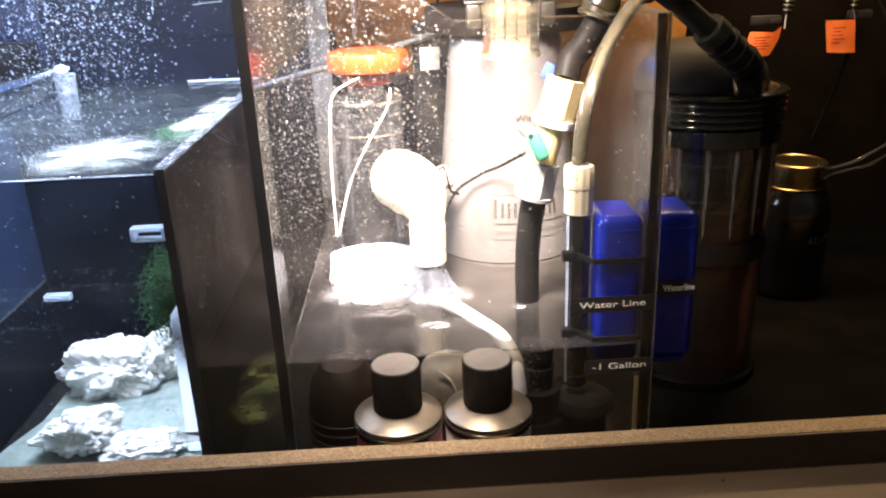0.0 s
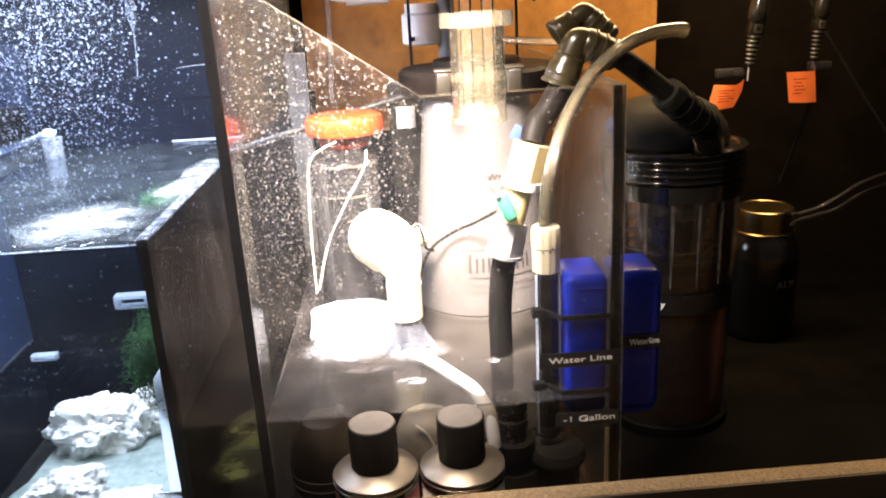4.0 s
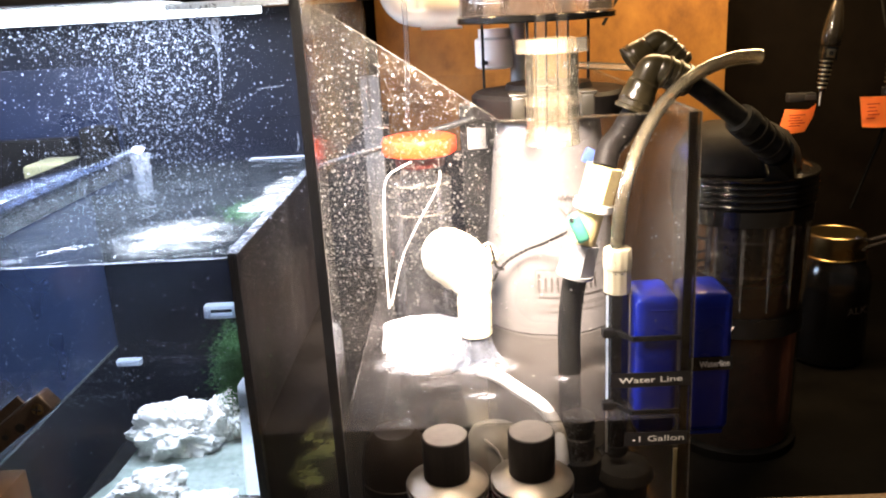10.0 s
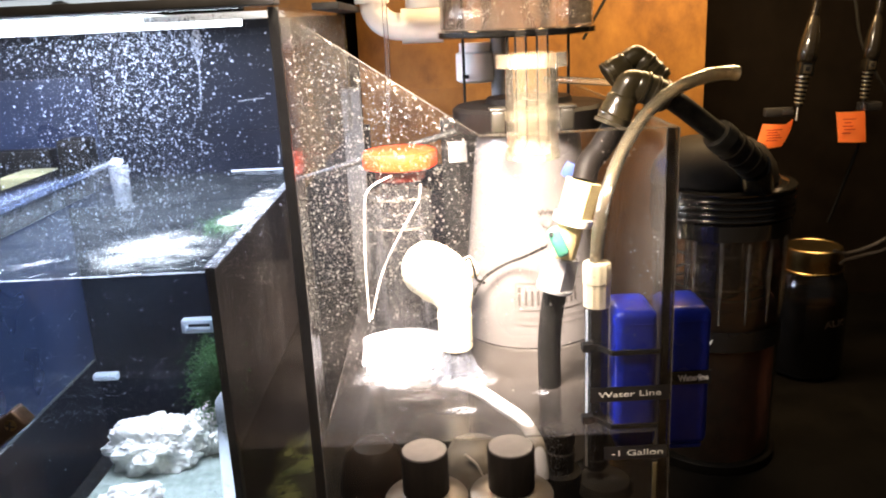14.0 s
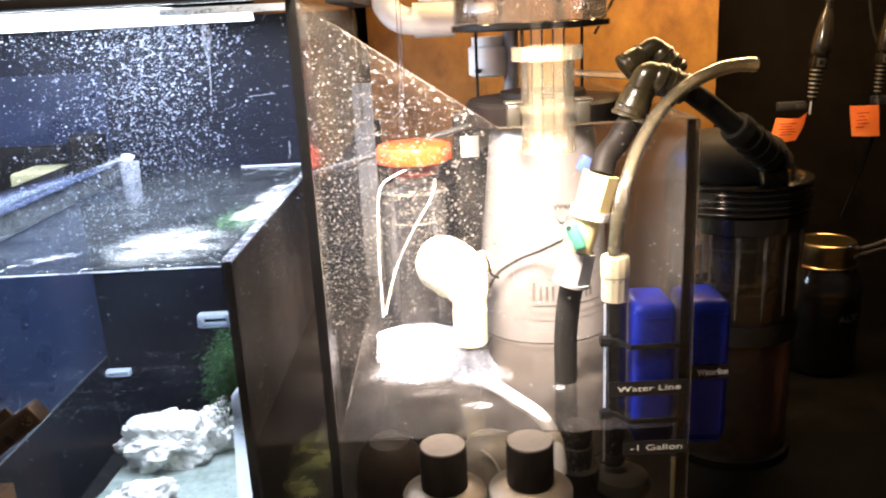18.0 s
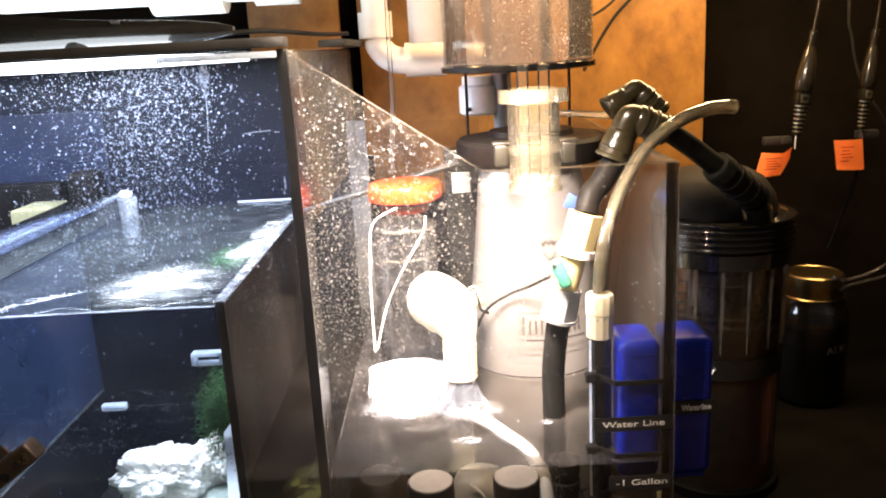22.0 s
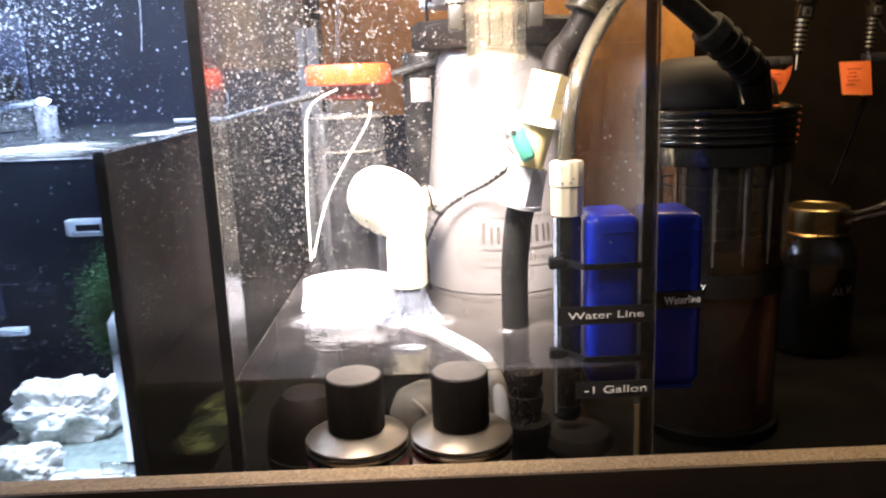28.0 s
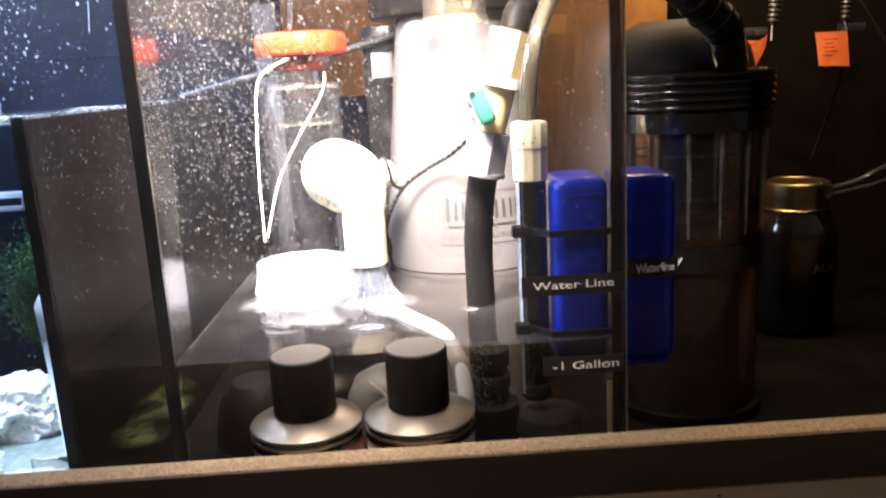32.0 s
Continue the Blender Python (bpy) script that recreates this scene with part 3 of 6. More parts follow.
def letters(text, size, m, mat, parent, name="lettering", squeeze=1.0, label="", bold=0.0):
    """Words in the built-in font as a flat mesh, facing the viewer in front."""
    cu = bpy.data.curves.new(name, "FONT")
    cu.body, cu.size, cu.align_x, cu.align_y, cu.offset = text, size, "CENTER", "CENTER", bold
    cu.extrude = 0.00015
    ob = bpy.data.objects.new(name, cu)
    scene.collection.objects.link(ob)
    me = bpy.data.meshes.new_from_object(ob.evaluated_get(bpy.context.evaluated_depsgraph_get()))
    bpy.data.objects.remove(ob)
    bm = bmesh.new()
    bm.from_mesh(me)
    bpy.data.meshes.remove(me)
    bm.transform(m @ Matrix.Diagonal((squeeze, 1, 1, 1)))
    return part(name, bm, mat, parent, label, smooth=False)


def facing(x, y, z, tilt=0.0):
    """A pose for flat lettering that stands upright and looks towards -y."""
    return pose(x, y, z, 90, 0, 0) @ pose(0, 0, 0, 0, 0, tilt)


def droplets(places, normal, bm=None):
    """Flattened beads of water: each a small cap on a sheet. places: (point, radius)."""
    verts, faces = [], []
    nrm = Vector(normal)
    s = nrm.orthogonal().normalized()
    t = nrm.cross(s)
    for p, r in places:
        b = len(verts)
        e = random.uniform(0.75, 1.3)
        for ring, (k, h) in enumerate(((1.0, 0.0), (0.75, 0.33))):
            for j in range(7):
                a = 2 * math.pi * j / 7
                verts.append(Vector(p) + r * k * (math.cos(a) * s + e * math.sin(a) * t) + nrm * r * h)
        verts.append(Vector(p) + nrm * r * 0.5)
        for j in range(7):
            faces.append((b + j, b + (j + 1) % 7, b + 7 + (j + 1) % 7, b + 7 + j))
            faces.append((b + 7 + j, b + 7 + (j + 1) % 7, b + 14))
    return verts, faces


def stuff(name, vf, mat, parent, label=""):
    me = bpy.data.meshes.new(name)
    o = base_of(parent)
    me.from_pydata([v - o for v in vf[0]], [], vf[1])
    me.materials.append(mat)
    for p in me.polygons:
        p.use_smooth = True
    ob = new(name, me)
    ob.parent = parent
    return tagged(ob, label, "", "", "stuff")


# ---- the cabinet ----
FLOOR = -0.085
SILL = 0.042
GLASS = 0.660
TANK_BACK = 1.165
LEVEL = 0.074
HIGH = 0.242

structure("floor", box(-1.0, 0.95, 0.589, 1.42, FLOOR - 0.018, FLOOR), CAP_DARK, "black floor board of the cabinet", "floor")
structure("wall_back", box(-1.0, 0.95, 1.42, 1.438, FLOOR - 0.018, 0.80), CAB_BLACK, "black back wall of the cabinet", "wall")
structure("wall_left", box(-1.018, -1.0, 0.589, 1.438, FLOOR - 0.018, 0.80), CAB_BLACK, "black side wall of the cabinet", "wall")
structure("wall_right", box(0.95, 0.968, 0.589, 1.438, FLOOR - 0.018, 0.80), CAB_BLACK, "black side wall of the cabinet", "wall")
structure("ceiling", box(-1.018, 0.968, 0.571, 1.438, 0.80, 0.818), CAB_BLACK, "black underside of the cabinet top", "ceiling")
sill = thing("front_sill", (0, 0.58, FLOOR), "chipboard front sill with raw speckled top edge", "sill", kind="structure")
part("board", box(-1.0, 0.95, 0.5715, 0.5885, FLOOR - 0.018, SILL, bevel=0.0006), CHIP, sill, "raw chipboard")
part("facing", box(-1.0, 0.95, 0.5700, 0.5712, 0.012, SILL - 0.0008), LAMINATE, sill, "dark brown laminate facing")
ledge = thing("plinth", (0, 0.5, -0.1), "brown laminate plinth below the chipboard sill", "plinth", kind="structure")
part("panel", box(-1.0, 0.95, 0.35, 0.5698, -0.10, 0.0115, bevel=0.001), LEDGE, ledge)
part("screw_hole", rod((0.198, 0.5600, 0.0112), (0.198, 0.5600, 0.0119), 0.0013, seg=12), BLACK_MATT, ledge, "dark screw hole")
structure("room_floor", box(-2.5, 2.5, -2.5, 0.35, -0.13, -0.10), ROOM, "plain dim floor of the room", "floor")
structure("wood_side_panel", box(-0.300, -0.1640, 1.266, 1.284, 0.330, 0.80, bevel=0.001), WOOD, "brown wooden panel beside the dark gap", "panel")
panel = structure("wood_back_panel", box(-0.135, 0.388, 1.262, 1.28, FLOOR, 0.80, bevel=0.001), WOOD, "warm brown wooden panel at the back of the cabinet", "panel")

# left door hinges on their stile
stile = thing("cabinet_stile", (-0.40, 0.54, FLOOR), "brown stained wooden door stile at the cabinet opening", "stile", kind="structure")
part("post", box(-0.52, -0.425, 0.600, 0.6570, FLOOR, 0.0570, bevel=0.002), STILE, stile)
part("middle_post", box(-0.50, -0.388, 0.54, 0.5695, 0.178, 0.208, bevel=0.003), STILE, stile)
part("back_post", box(-0.52, -0.420, 0.5450, 0.5695, 0.104, 0.80, bevel=0.002), CAB_BLACK, stile)
part("upper_post", slab([(-0.47, 0.340), (-0.345, 0.350), (-0.3185, 0.380), (-0.3165, 0.395), (-0.3220, 0.80), (-0.47, 0.80)], 0.512, 0.532), LAMINATE, stile, "dark brown upper block")
hinge = thing("door_hinge", (-0.43, 0.64, 0.057), "worn brown metal hinge arm with a brass screw", "hinge")
H = Matrix.Translation((-0.390, 0.6360, 0.126)) @ Euler((0, radians(-36), 0)).to_matrix().to_4x4()
part("arm", box(-0.150, 0.0095, 0.0, 0.0180, -0.0090, 0.0095, bevel=0.0025, m=H, segments=3), HINGE_BROWN, hinge, "worn brown metal arm")
part("top_strip", box(-0.150, -0.004, 0.0015, 0.0100, 0.0097, 0.0108, bevel=0.0004, m=H), METAL, hinge, "lighter metallic strip along the top")
part("back_plate", box(-0.150, -0.020, 0.0183, 0.0215, -0.010, 0.0190, bevel=0.001, m=H), HINGE_BROWN, hinge, "brown back plate")
part("slot", box(-0.120, -0.030, 0.0125, 0.0150, 0.0096, 0.0102, m=H), BLACK_MATT, hinge, "dark slot")
part("hole", rod(H @ Vector((-0.0250, 0.0005, -0.003)), H @ Vector((-0.0250, -0.0006, -0.003)), 0.0044, seg=14), BLACK_MATT, hinge, "dark screw hole")
part("small_hole", rod(H @ Vector((-0.0420, 0.0005, -0.001)), H @ Vector((-0.0420, -0.0006, -0.001)), 0.0028, seg=14), BLACK_MATT, hinge, "dark screw hole")
part("screw", lathe([(0.0052, 0), (0.0052, 0.0010), (0.0036, 0.0020), (0.0, 0.0022)], H @ Vector((0, 0, 0)), 18, (0, -1, 0)), GOLD, hinge, "brass screw")
part("screw_slot", box(-0.0040, 0.0040, -0.0027, -0.0018, -0.0006, 0.0006, m=H @ Euler((0, 0.9, 0)).to_matrix().to_4x4()), BLACK_MATT, hinge)
part("screw_cross", box(-0.0006, 0.0006, -0.0026, -0.0017, -0.0040, 0.0040, m=H @ Euler((0, 0.9, 0)).to_matrix().to_4x4()), BLACK_MATT, hinge)

# ---- the tank ----
tank = thing("sump_tank", (-0.2, GLASS, FLOOR), "glass sump tank with stepped front pane and black seams", "tank")
front = part("front_pane", slab([(-0.95, -0.078), (0.170, -0.078), (0.170, 0.345), (0.012, 0.345), (-0.142, 0.451), (-0.95, 0.451)], GLASS, GLASS + 0.006), FRONT_GLASS, tank, "clear front pane with dried splashes")
part("right_pane", box(0.1645, 0.170, GLASS + 0.0102, TANK_BACK, -0.078, 0.345), SIDE_GLASS, tank)
part("back_pane", box(-0.95, -0.1180, TANK_BACK + 0.0005, TANK_BACK + 0.008, -0.078, 0.30), BACK_BLACK, tank, "black painted back pane")
part("lower_back_pane", box(-0.1178, 0.0350, TANK_BACK + 0.0005, TANK_BACK + 0.008, -0.078, 0.238), BACK_BLACK, tank, "black painted back pane")
part("right_back_pane", box(0.0352, 0.170, TANK_BACK + 0.0005, TANK_BACK + 0.008, -0.078, 0.300), BACK_BLACK, tank, "black painted back pane")
part("clear_back_pane", box(-0.1178, 0.0350, TANK_BACK + 0.0005, TANK_BACK + 0.008, 0.2382, 0.345), BAFFLE_GLASS, tank, "clear unpainted back pane")
part("back_blue_sheet", box(-0.95, -0.50, TANK_BACK - 0.003, TANK_BACK + 0.0002, 0.20, 0.384), BACK_BLUE, tank, "back sheet with dim blue lamplight in its colour")
part("upper_back_pane", box(-0.95, -0.145, TANK_BACK + 0.0005, TANK_BACK + 0.008, 0.3005, 0.451), BACK_BLACK, tank, "black painted back pane")
part("bottom_pane", box(-0.95, 0.1644, GLASS + 0.0065, TANK_BACK, -0.084, -0.078), BLACK_ACRYLIC, tank, "dark bottom pane")
part("back_edge_bar", box(-0.1530, -0.1265, 1.1500, 1.1600, -0.077, 0.352), GREY_BAR, tank, "grey upright edge bar")
part("deep_haze", skin([(-0.4685, -0.076), (-0.2575, -0.076), (-0.2300, 0.13), (-0.2225, HIGH - 0.003), (-0.4685, HIGH - 0.003)], GLASS + 0.0095), DEEP_HAZE, tank, "sheet with the water's scattered blue light painted in")
part("middle_baffle", box(-0.145, -0.139, GLASS + 0.0065, 1.148, -0.05, 0.451), BAFFLE_GLASS, tank, "clear splashed baffle")
part("weir_baffle", box(-0.2185, -0.2125, GLASS + 0.0065, TANK_BACK, -0.077, 0.2445), WEIR_DARK, tank, "black baffle")
part("weir_edge", box(-0.2215, -0.2120, GLASS + 0.0070, TANK_BACK - 0.001, 0.2447, 0.2466), WET_EDGE, tank, "pale wet top edge")
part("left_baffle", box(-0.476, -0.470, GLASS + 0.0065, TANK_BACK, -0.077, 0.268), BLUE_PANEL, tank, "baffle with blue lamplight in its colour")
part("seam_middle", slab([(-0.1465, -0.078), (-0.1385, -0.078), (-0.1375, 0.2), (-0.1385, 0.451), (-0.1465, 0.451)], GLASS + 0.0062, GLASS + 0.0100), SILICONE, tank, "black silicone seam")
part("seam_weir", slab([(-0.2200, -0.078), (-0.2125, -0.078), (-0.2125, 0.246), (-0.2200, 0.246)], GLASS + 0.0062, GLASS + 0.0100), SILICONE, tank, "black silicone seam")
part("seam_right", box(0.1628, 0.1698, GLASS + 0.0062, GLASS + 0.0100, -0.078, 0.3445), SEAM_DARK, tank, "dark silicone seam")
part("seam_foot", box(0.1600, 0.1642, GLASS + 0.0106, GLASS + 0.0125, -0.078, 0.040), PVC_BEIGE, tank, "yellowish seam foot")
part("pane_edge", slab([(0.0125, 0.3452), (0.170, 0.3452), (0.170, 0.3462), (0.0118, 0.3462)], GLASS + 0.0005, GLASS + 0.0055), GLASS_EDGE, tank, "bright ground pane edge")
part("sloping_edge", slab([(-0.142, 0.4512), (0.0118, 0.3456), (0.0122, 0.3461), (-0.1416, 0.4517)], GLASS + 0.0005, GLASS + 0.0055), GLASS_EDGE, tank, "bright ground pane edge")
part("side_edge", box(0.1702, 0.1712, GLASS + 0.0003, GLASS + 0.0057, -0.078, 0.345), SIDE_EDGE, tank, "bright ground pane edge")
part("side_top_edge", box(0.1650, 0.1695, GLASS + 0.0065, TANK_BACK, 0.3452, 0.3460), GLASS_EDGE, tank, "bright ground pane edge")
part("top_rim", box(-0.95, -0.139, GLASS - 0.004, GLASS + 0.020, 0.4525, 0.4600, bevel=0.001), BLACK_MATT, tank, "black plastic rim")
part("end_rim", box(-0.1465, -0.118, GLASS + 0.24, TANK_BACK, 0.4525, 0.4600, bevel=0.001), BLACK_MATT, tank, "black plastic rim")
part("pane_glare_film", skin([(-0.1365, LEVEL + 0.002), (0.159, LEVEL + 0.002), (0.159, 0.3435), (0.012, 0.3435), (-0.1365, 0.446)], GLASS + 0.0064), PANE_GLARE_FILM, tank, "thin splash film with light haze put into it")
part("splash_film", skin([(-0.94, 0.250), (-0.150, 0.250), (-0.150, 0.447), (-0.94, 0.447)], GLASS + 0.0064), BLUE_HAZE_FILM, tank, "thin splash film with light haze put into it")
# glint of the waterline put into a pale strip
part("meniscus", hose([(-0.1368, GLASS + 0.008, LEVEL + 0.0006), (-0.1368, 0.69, LEVEL + 0.0012), (-0.1368, 0.72, LEVEL + 0.0010), (-0.1368, 0.86, LEVEL + 0.0010)], lambda t: 0.0015 - 0.0009 * t, seg=8), CLEAR_ACRYLIC, tank, "waterline strip with its bright glint painted in")
part("wet_face", box(-0.4698, -0.4692, GLASS + 0.0066, TANK_BACK - 0.061, HIGH + 0.001, 0.2682), RAIL_FACE, tank, "grey wet face of the baffle")
# added sheet: the back pane as refraction brings it forward under water
part("apparent_back", box(-0.4685, -0.2195, 0.9680, 0.9720, -0.0765, HIGH - 0.002), BACK_BLACK, tank, "black sheet where the back pane appears through water")
part("seam_strip", box(-0.1388, -0.1384, 0.6705, 0.716, LEVEL + 0.002, 0.448), FILM, tank, "thin brownish strip beside the seam")
part("gold_sheen", box(-0.1388, -0.1384, 0.7165, 1.145, 0.300, 0.448), GOLD_SHEEN, tank, "thin sheet with the baffle's warm golden sheen painted in")
part("weir_film", box(-0.2122, -0.2119, 0.6705, TANK_BACK - 0.002, LEVEL + 0.002, 0.2440), WEIR_FILM, tank, "brown dried film")
rail = part("rail", box(-0.512, -0.462, GLASS + 0.0065, TANK_BACK - 0.06, 0.2685, 0.2765, bevel=0.002), RAIL_BLUE, tank, "clear acrylic rail")
# bright streak along the rail, added as a thin strip
part("rail_edge", box(-0.4640, -0.4610, GLASS + 0.02, TANK_BACK - 0.065, 0.2766, 0.2774), RAIL_FACE, tank, "rail edge strip with the bright streak painted in")
part("rail_post", lathe([(0.009, 0.205), (0.010, 0.207), (0.0125, 0.262), (0.0135, 0.268)], (-0.455, 1.100, 0), 20), CREEP, tank, "clear salt-crusted post")
part("rail_crust", rock((-0.455, 1.098, 0.2745), 0.0085, 14, (1.1, 0.7, 0.6), 3), STRIP_BRIGHT, tank, "white salt crust on the rail end")
# waterline highlights at back and front, painted as pale strips
part("water_edge", box(-0.320, -0.222, TANK_BACK - 0.004, TANK_BACK - 0.001, HIGH + 0.0005, HIGH + 0.0028), STRIP_WHITE, tank, "waterline strip with its bright glint painted in")
part("front_water_edge", box(-0.4685, -0.2210, GLASS + 0.0064, GLASS + 0.0080, HIGH - 0.0002, HIGH + 0.0010), WET_EDGE, tank, "waterline strip with its bright glint painted in")
part("slot_line", box(-0.4696, -0.4684, GLASS + 0.02, 0.965, 0.0425, 0.0455), RAIL_FACE, tank, "pale line on the baffle")
# dark face below, where the baffle's painted blue light stops
part("lower_baffle_face", box(-0.4698, -0.4690, GLASS + 0.0066, TANK_BACK - 0.001, -0.077, 0.0420), BACK_BLACK, tank, "lower baffle face left dark, without the blue lamplight")
for (bx0, bx1, by, bz0, bz1) in ((-0.249, -0.2215, GLASS + 0.012, 0.186, 0.198), (-0.4530, -0.424, 0.92, 0.035, 0.043)):
    bm = box(bx0, bx1, by, by + 0.010, bz1 - 0.0034, bz1, bevel=0.0006)
    box(bx0 + 0.002, bx1, by + 0.001, by + 0.010, bz0, bz0 + 0.0024, bevel=0.0005, bm=bm)
    box(bx0, bx0 + 0.003, by, by + 0.010, bz0 + 0.001, bz1 - 0.003, bevel=0.0005, bm=bm)
    box(bx1 - 0.003, bx1, by, by + 0.010, bz0 + 0.001, bz1 - 0.003, bevel=0.0005, bm=bm)
    part("bracket", bm, STRIP_WHITE, tank, "clear plastic bracket")
# light glowing in the acrylic strip is imitated by white colour and lean
bm = slab([(-0.2225, 0.130), (-0.2225, -0.077), (-0.2650, -0.077), (-0.2300, 0.120)], 0.0, 0.002)
for v in bm.verts:
    v.co.y += GLASS + 0.0115 + 0.090 * (0.130 - v.co.z) / 0.207
part("corner_strip", bm, STRIP_BRIGHT, tank, "acrylic corner strip, its piped glow put into white")
part("strip_clip", box(-0.246, -0.2205, GLASS + 0.0070, GLASS + 0.0090, 0.002, 0.0125, bevel=0.0008), CLEAR_ACRYLIC, tank, "clear clip")

random.seed(4)
beads = []
for _ in range(140000):
    x, z = random.uniform(-0.62, -0.148), random.uniform(0.252, 0.447)
    off = x + 0.258 - 0.20 * (z - 0.35)
    swell = math.exp(-(off / (0.066 if off < 0 else 0.046)) ** 2) * (0.35 + 0.65 * ((z - 0.25) / 0.2) ** 0.7)
    if random.random() < (0.022 if x > -0.26 else 0.020 if x > -0.42 else 0.006) + 0.70 * swell + (0.12 if z > 0.415 and -0.40 < x < -0.2 else 0):
        beads.append(((x, GLASS + 0.0066, z), 0.00017 + 0.00085 * random.random() ** 4.0))
stuff("splash", droplets(beads, (0, 1, 0)), DROP, tank, "scattered water drops on glass")
beads = []
for _ in range(84000):
    x, z = random.uniform(-0.137, 0.160), random.triangular(0.118, 0.470, 0.26)
    if z < 0.345 + max(0.0, 0.012 - x) * 0.688 and random.random() < 0.06 + 0.66 * math.exp(-((x + 0.095) / 0.085) ** 2):
        beads.append(((x, GLASS + 0.0066, z), 0.00020 + 0.0010 * random.random() ** 5.2))
stuff("spray", droplets(beads, (0, 1, 0)), WARM_DROP, tank, "scattered water drops on glass")
beads = []
for _ in range(1300):
    y, z = random.uniform(0.68, 1.15), random.uniform(0.10, 0.445)
    beads.append(((-0.1388, y, z), 0.0004 + 0.0013 * random.random() ** 3.5))
stuff("baffle_spray", droplets(beads, (1, 0, 0)), WARM_DROP, tank, "scattered water drops on glass")
beads = [((-0.2123, random.uniform(0.68, 1.10), random.triangular(0.085, 0.243, 0.235)), 0.0003 + 0.0007 * random.random() ** 3) for _ in range(4200)]
stuff("weir_spray", droplets(beads, (1, 0, 0)), WARM_DROP, tank, "scattered water drops on glass")
beads = [((random.uniform(-0.50, -0.225), GLASS + 0.0066, random.uniform(0.0, 0.238)), 0.0003 + 0.0006 * random.random() ** 2) for _ in range(850)]
stuff("speckle", droplets(beads, (0, 1, 0)), DROP, tank, "pale specks on glass")
beads = []
for _ in range(40):
    x0, z0, w, lean = random.uniform(-0.46, -0.27), random.uniform(0.105, 0.172), random.uniform(0.015, 0.07), random.uniform(0.0, 0.07)
    for _ in range(int(w * 1400)):
        u = random.random()
        beads.append(((x0 + w * u, GLASS + 0.0066, z0 + lean * w * u + 0.0016 * math.sin(9 * u + x0 * 90) + random.gauss(0, 0.0012)), 0.00014 + 0.00028 * random.random()))
for cx, cz in ((-0.405, 0.218), (-0.398, 0.20), (-0.37, 0.175), (-0.43, 0.165), (-0.355, 0.13), (-0.412, 0.185), (-0.385, 0.222), (-0.350, 0.205), (-0.447, 0.14), (-0.47, 0.12), (-0.372, 0.155), (-0.358, 0.190)):
    for _ in range(34):
        beads.append(((cx + random.gauss(0, 0.006), GLASS + 0.0066, cz + random.gauss(0, 0.009)), 0.00017 + 0.0004 * random.random() ** 2))
stuff("tide_marks", droplets(beads, (0, 1, 0)), DROP, tank, "pale dotted tide marks")


def water(name, x0, x1, y0, y1, z, mat, label, amp=0.0012):
    """A gently rippled water surface."""
    bm = bmesh.new()
    nx, ny = max(8, int((x1 - x0) / 0.006)), max(8, int((y1 - y0) / 0.006))
    g = [[bm.verts.new((x0 + (x1 - x0) * a / nx, y0 + (y1 - y0) * b / ny, z + (0 if a in (0, nx) or b in (0, ny) else amp * noise.noise(Vector((a * 0.22, b * 0.22, z * 50)))))) for b in range(ny + 1)] for a in range(nx + 1)]
    for a in range(nx):
        for b in range(ny):
            bm.faces.new((g[a][b], g[a + 1][b], g[a + 1][b + 1], g[a][b + 1]))
    return structure(name, bm, mat, label, "water")


water("water_return", -0.1384, 0.1640, GLASS + 0.007, TANK_BACK - 0.001, LEVEL, WATER, "rippled water surface in the return chamber")
# sheets added behind the pane to darken what stands under water
structure("water_body_return", skin([(-0.1372, -0.0775), (0.1590, -0.0775), (0.1590, LEVEL - 0.001), (-0.1372, LEVEL - 0.001)], GLASS + 0.0130), WATER_DIM, "tinted sheet that dims the view through the water", "water")
structure("water_body_middle", skin([(-0.2115, -0.0775), (-0.1475, -0.0775), (-0.1475, LEVEL - 0.001), (-0.2115, LEVEL - 0.001)], GLASS + 0.0112), WATER_DIM, "tinted sheet that dims the view through the water", "water")
water("water_middle", -0.2120, -0.1393, GLASS + 0.007, TANK_BACK - 0.001, LEVEL + 0.001, WATER_STILL, "still dark water between the baffles", 0.0004)
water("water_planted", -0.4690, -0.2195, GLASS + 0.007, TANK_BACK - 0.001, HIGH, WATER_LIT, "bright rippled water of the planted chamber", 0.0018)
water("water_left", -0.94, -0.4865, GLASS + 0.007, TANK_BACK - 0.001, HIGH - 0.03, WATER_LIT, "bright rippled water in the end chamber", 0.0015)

# ---- planted chamber ----
bed = thing("sand_bed", (-0.35, 0.85, -0.077), "grey-green sand plate under the rocks", "sand")
edge = [(-0.226, GLASS + 0.014), (-0.47, GLASS + 0.014), (-0.462, 0.76), (-0.438, 0.83), (-0.433, 0.975), (-0.226, 0.975)]
part("bed", slab(edge, -0.077, -0.066, "z"), PLATE, bed)
for name, at, size, seed, sq in (
    ("reef_rock", (-0.382, 0.900, -0.045), 0.046, 3, (1.12, 0.8, 0.82)),
    ("reef_rock", (-0.322, 0.925, -0.038), 0.030, 8, (0.9, 0.9, 1.0)),
    ("reef_rock", (-0.372, 0.772, -0.045), 0.034, 5, (1.1, 0.8, 0.65)),
    ("reef_rock", (-0.305, 0.752, -0.055), 0.028, 11, (1.4, 0.8, 0.5)),
):
    r = part(name, rock(at, size, seed, sq, 6), ROCK)
    tagged(r, "bleached white pitted reef rock on the sand", "rock", "rocks on the sand")
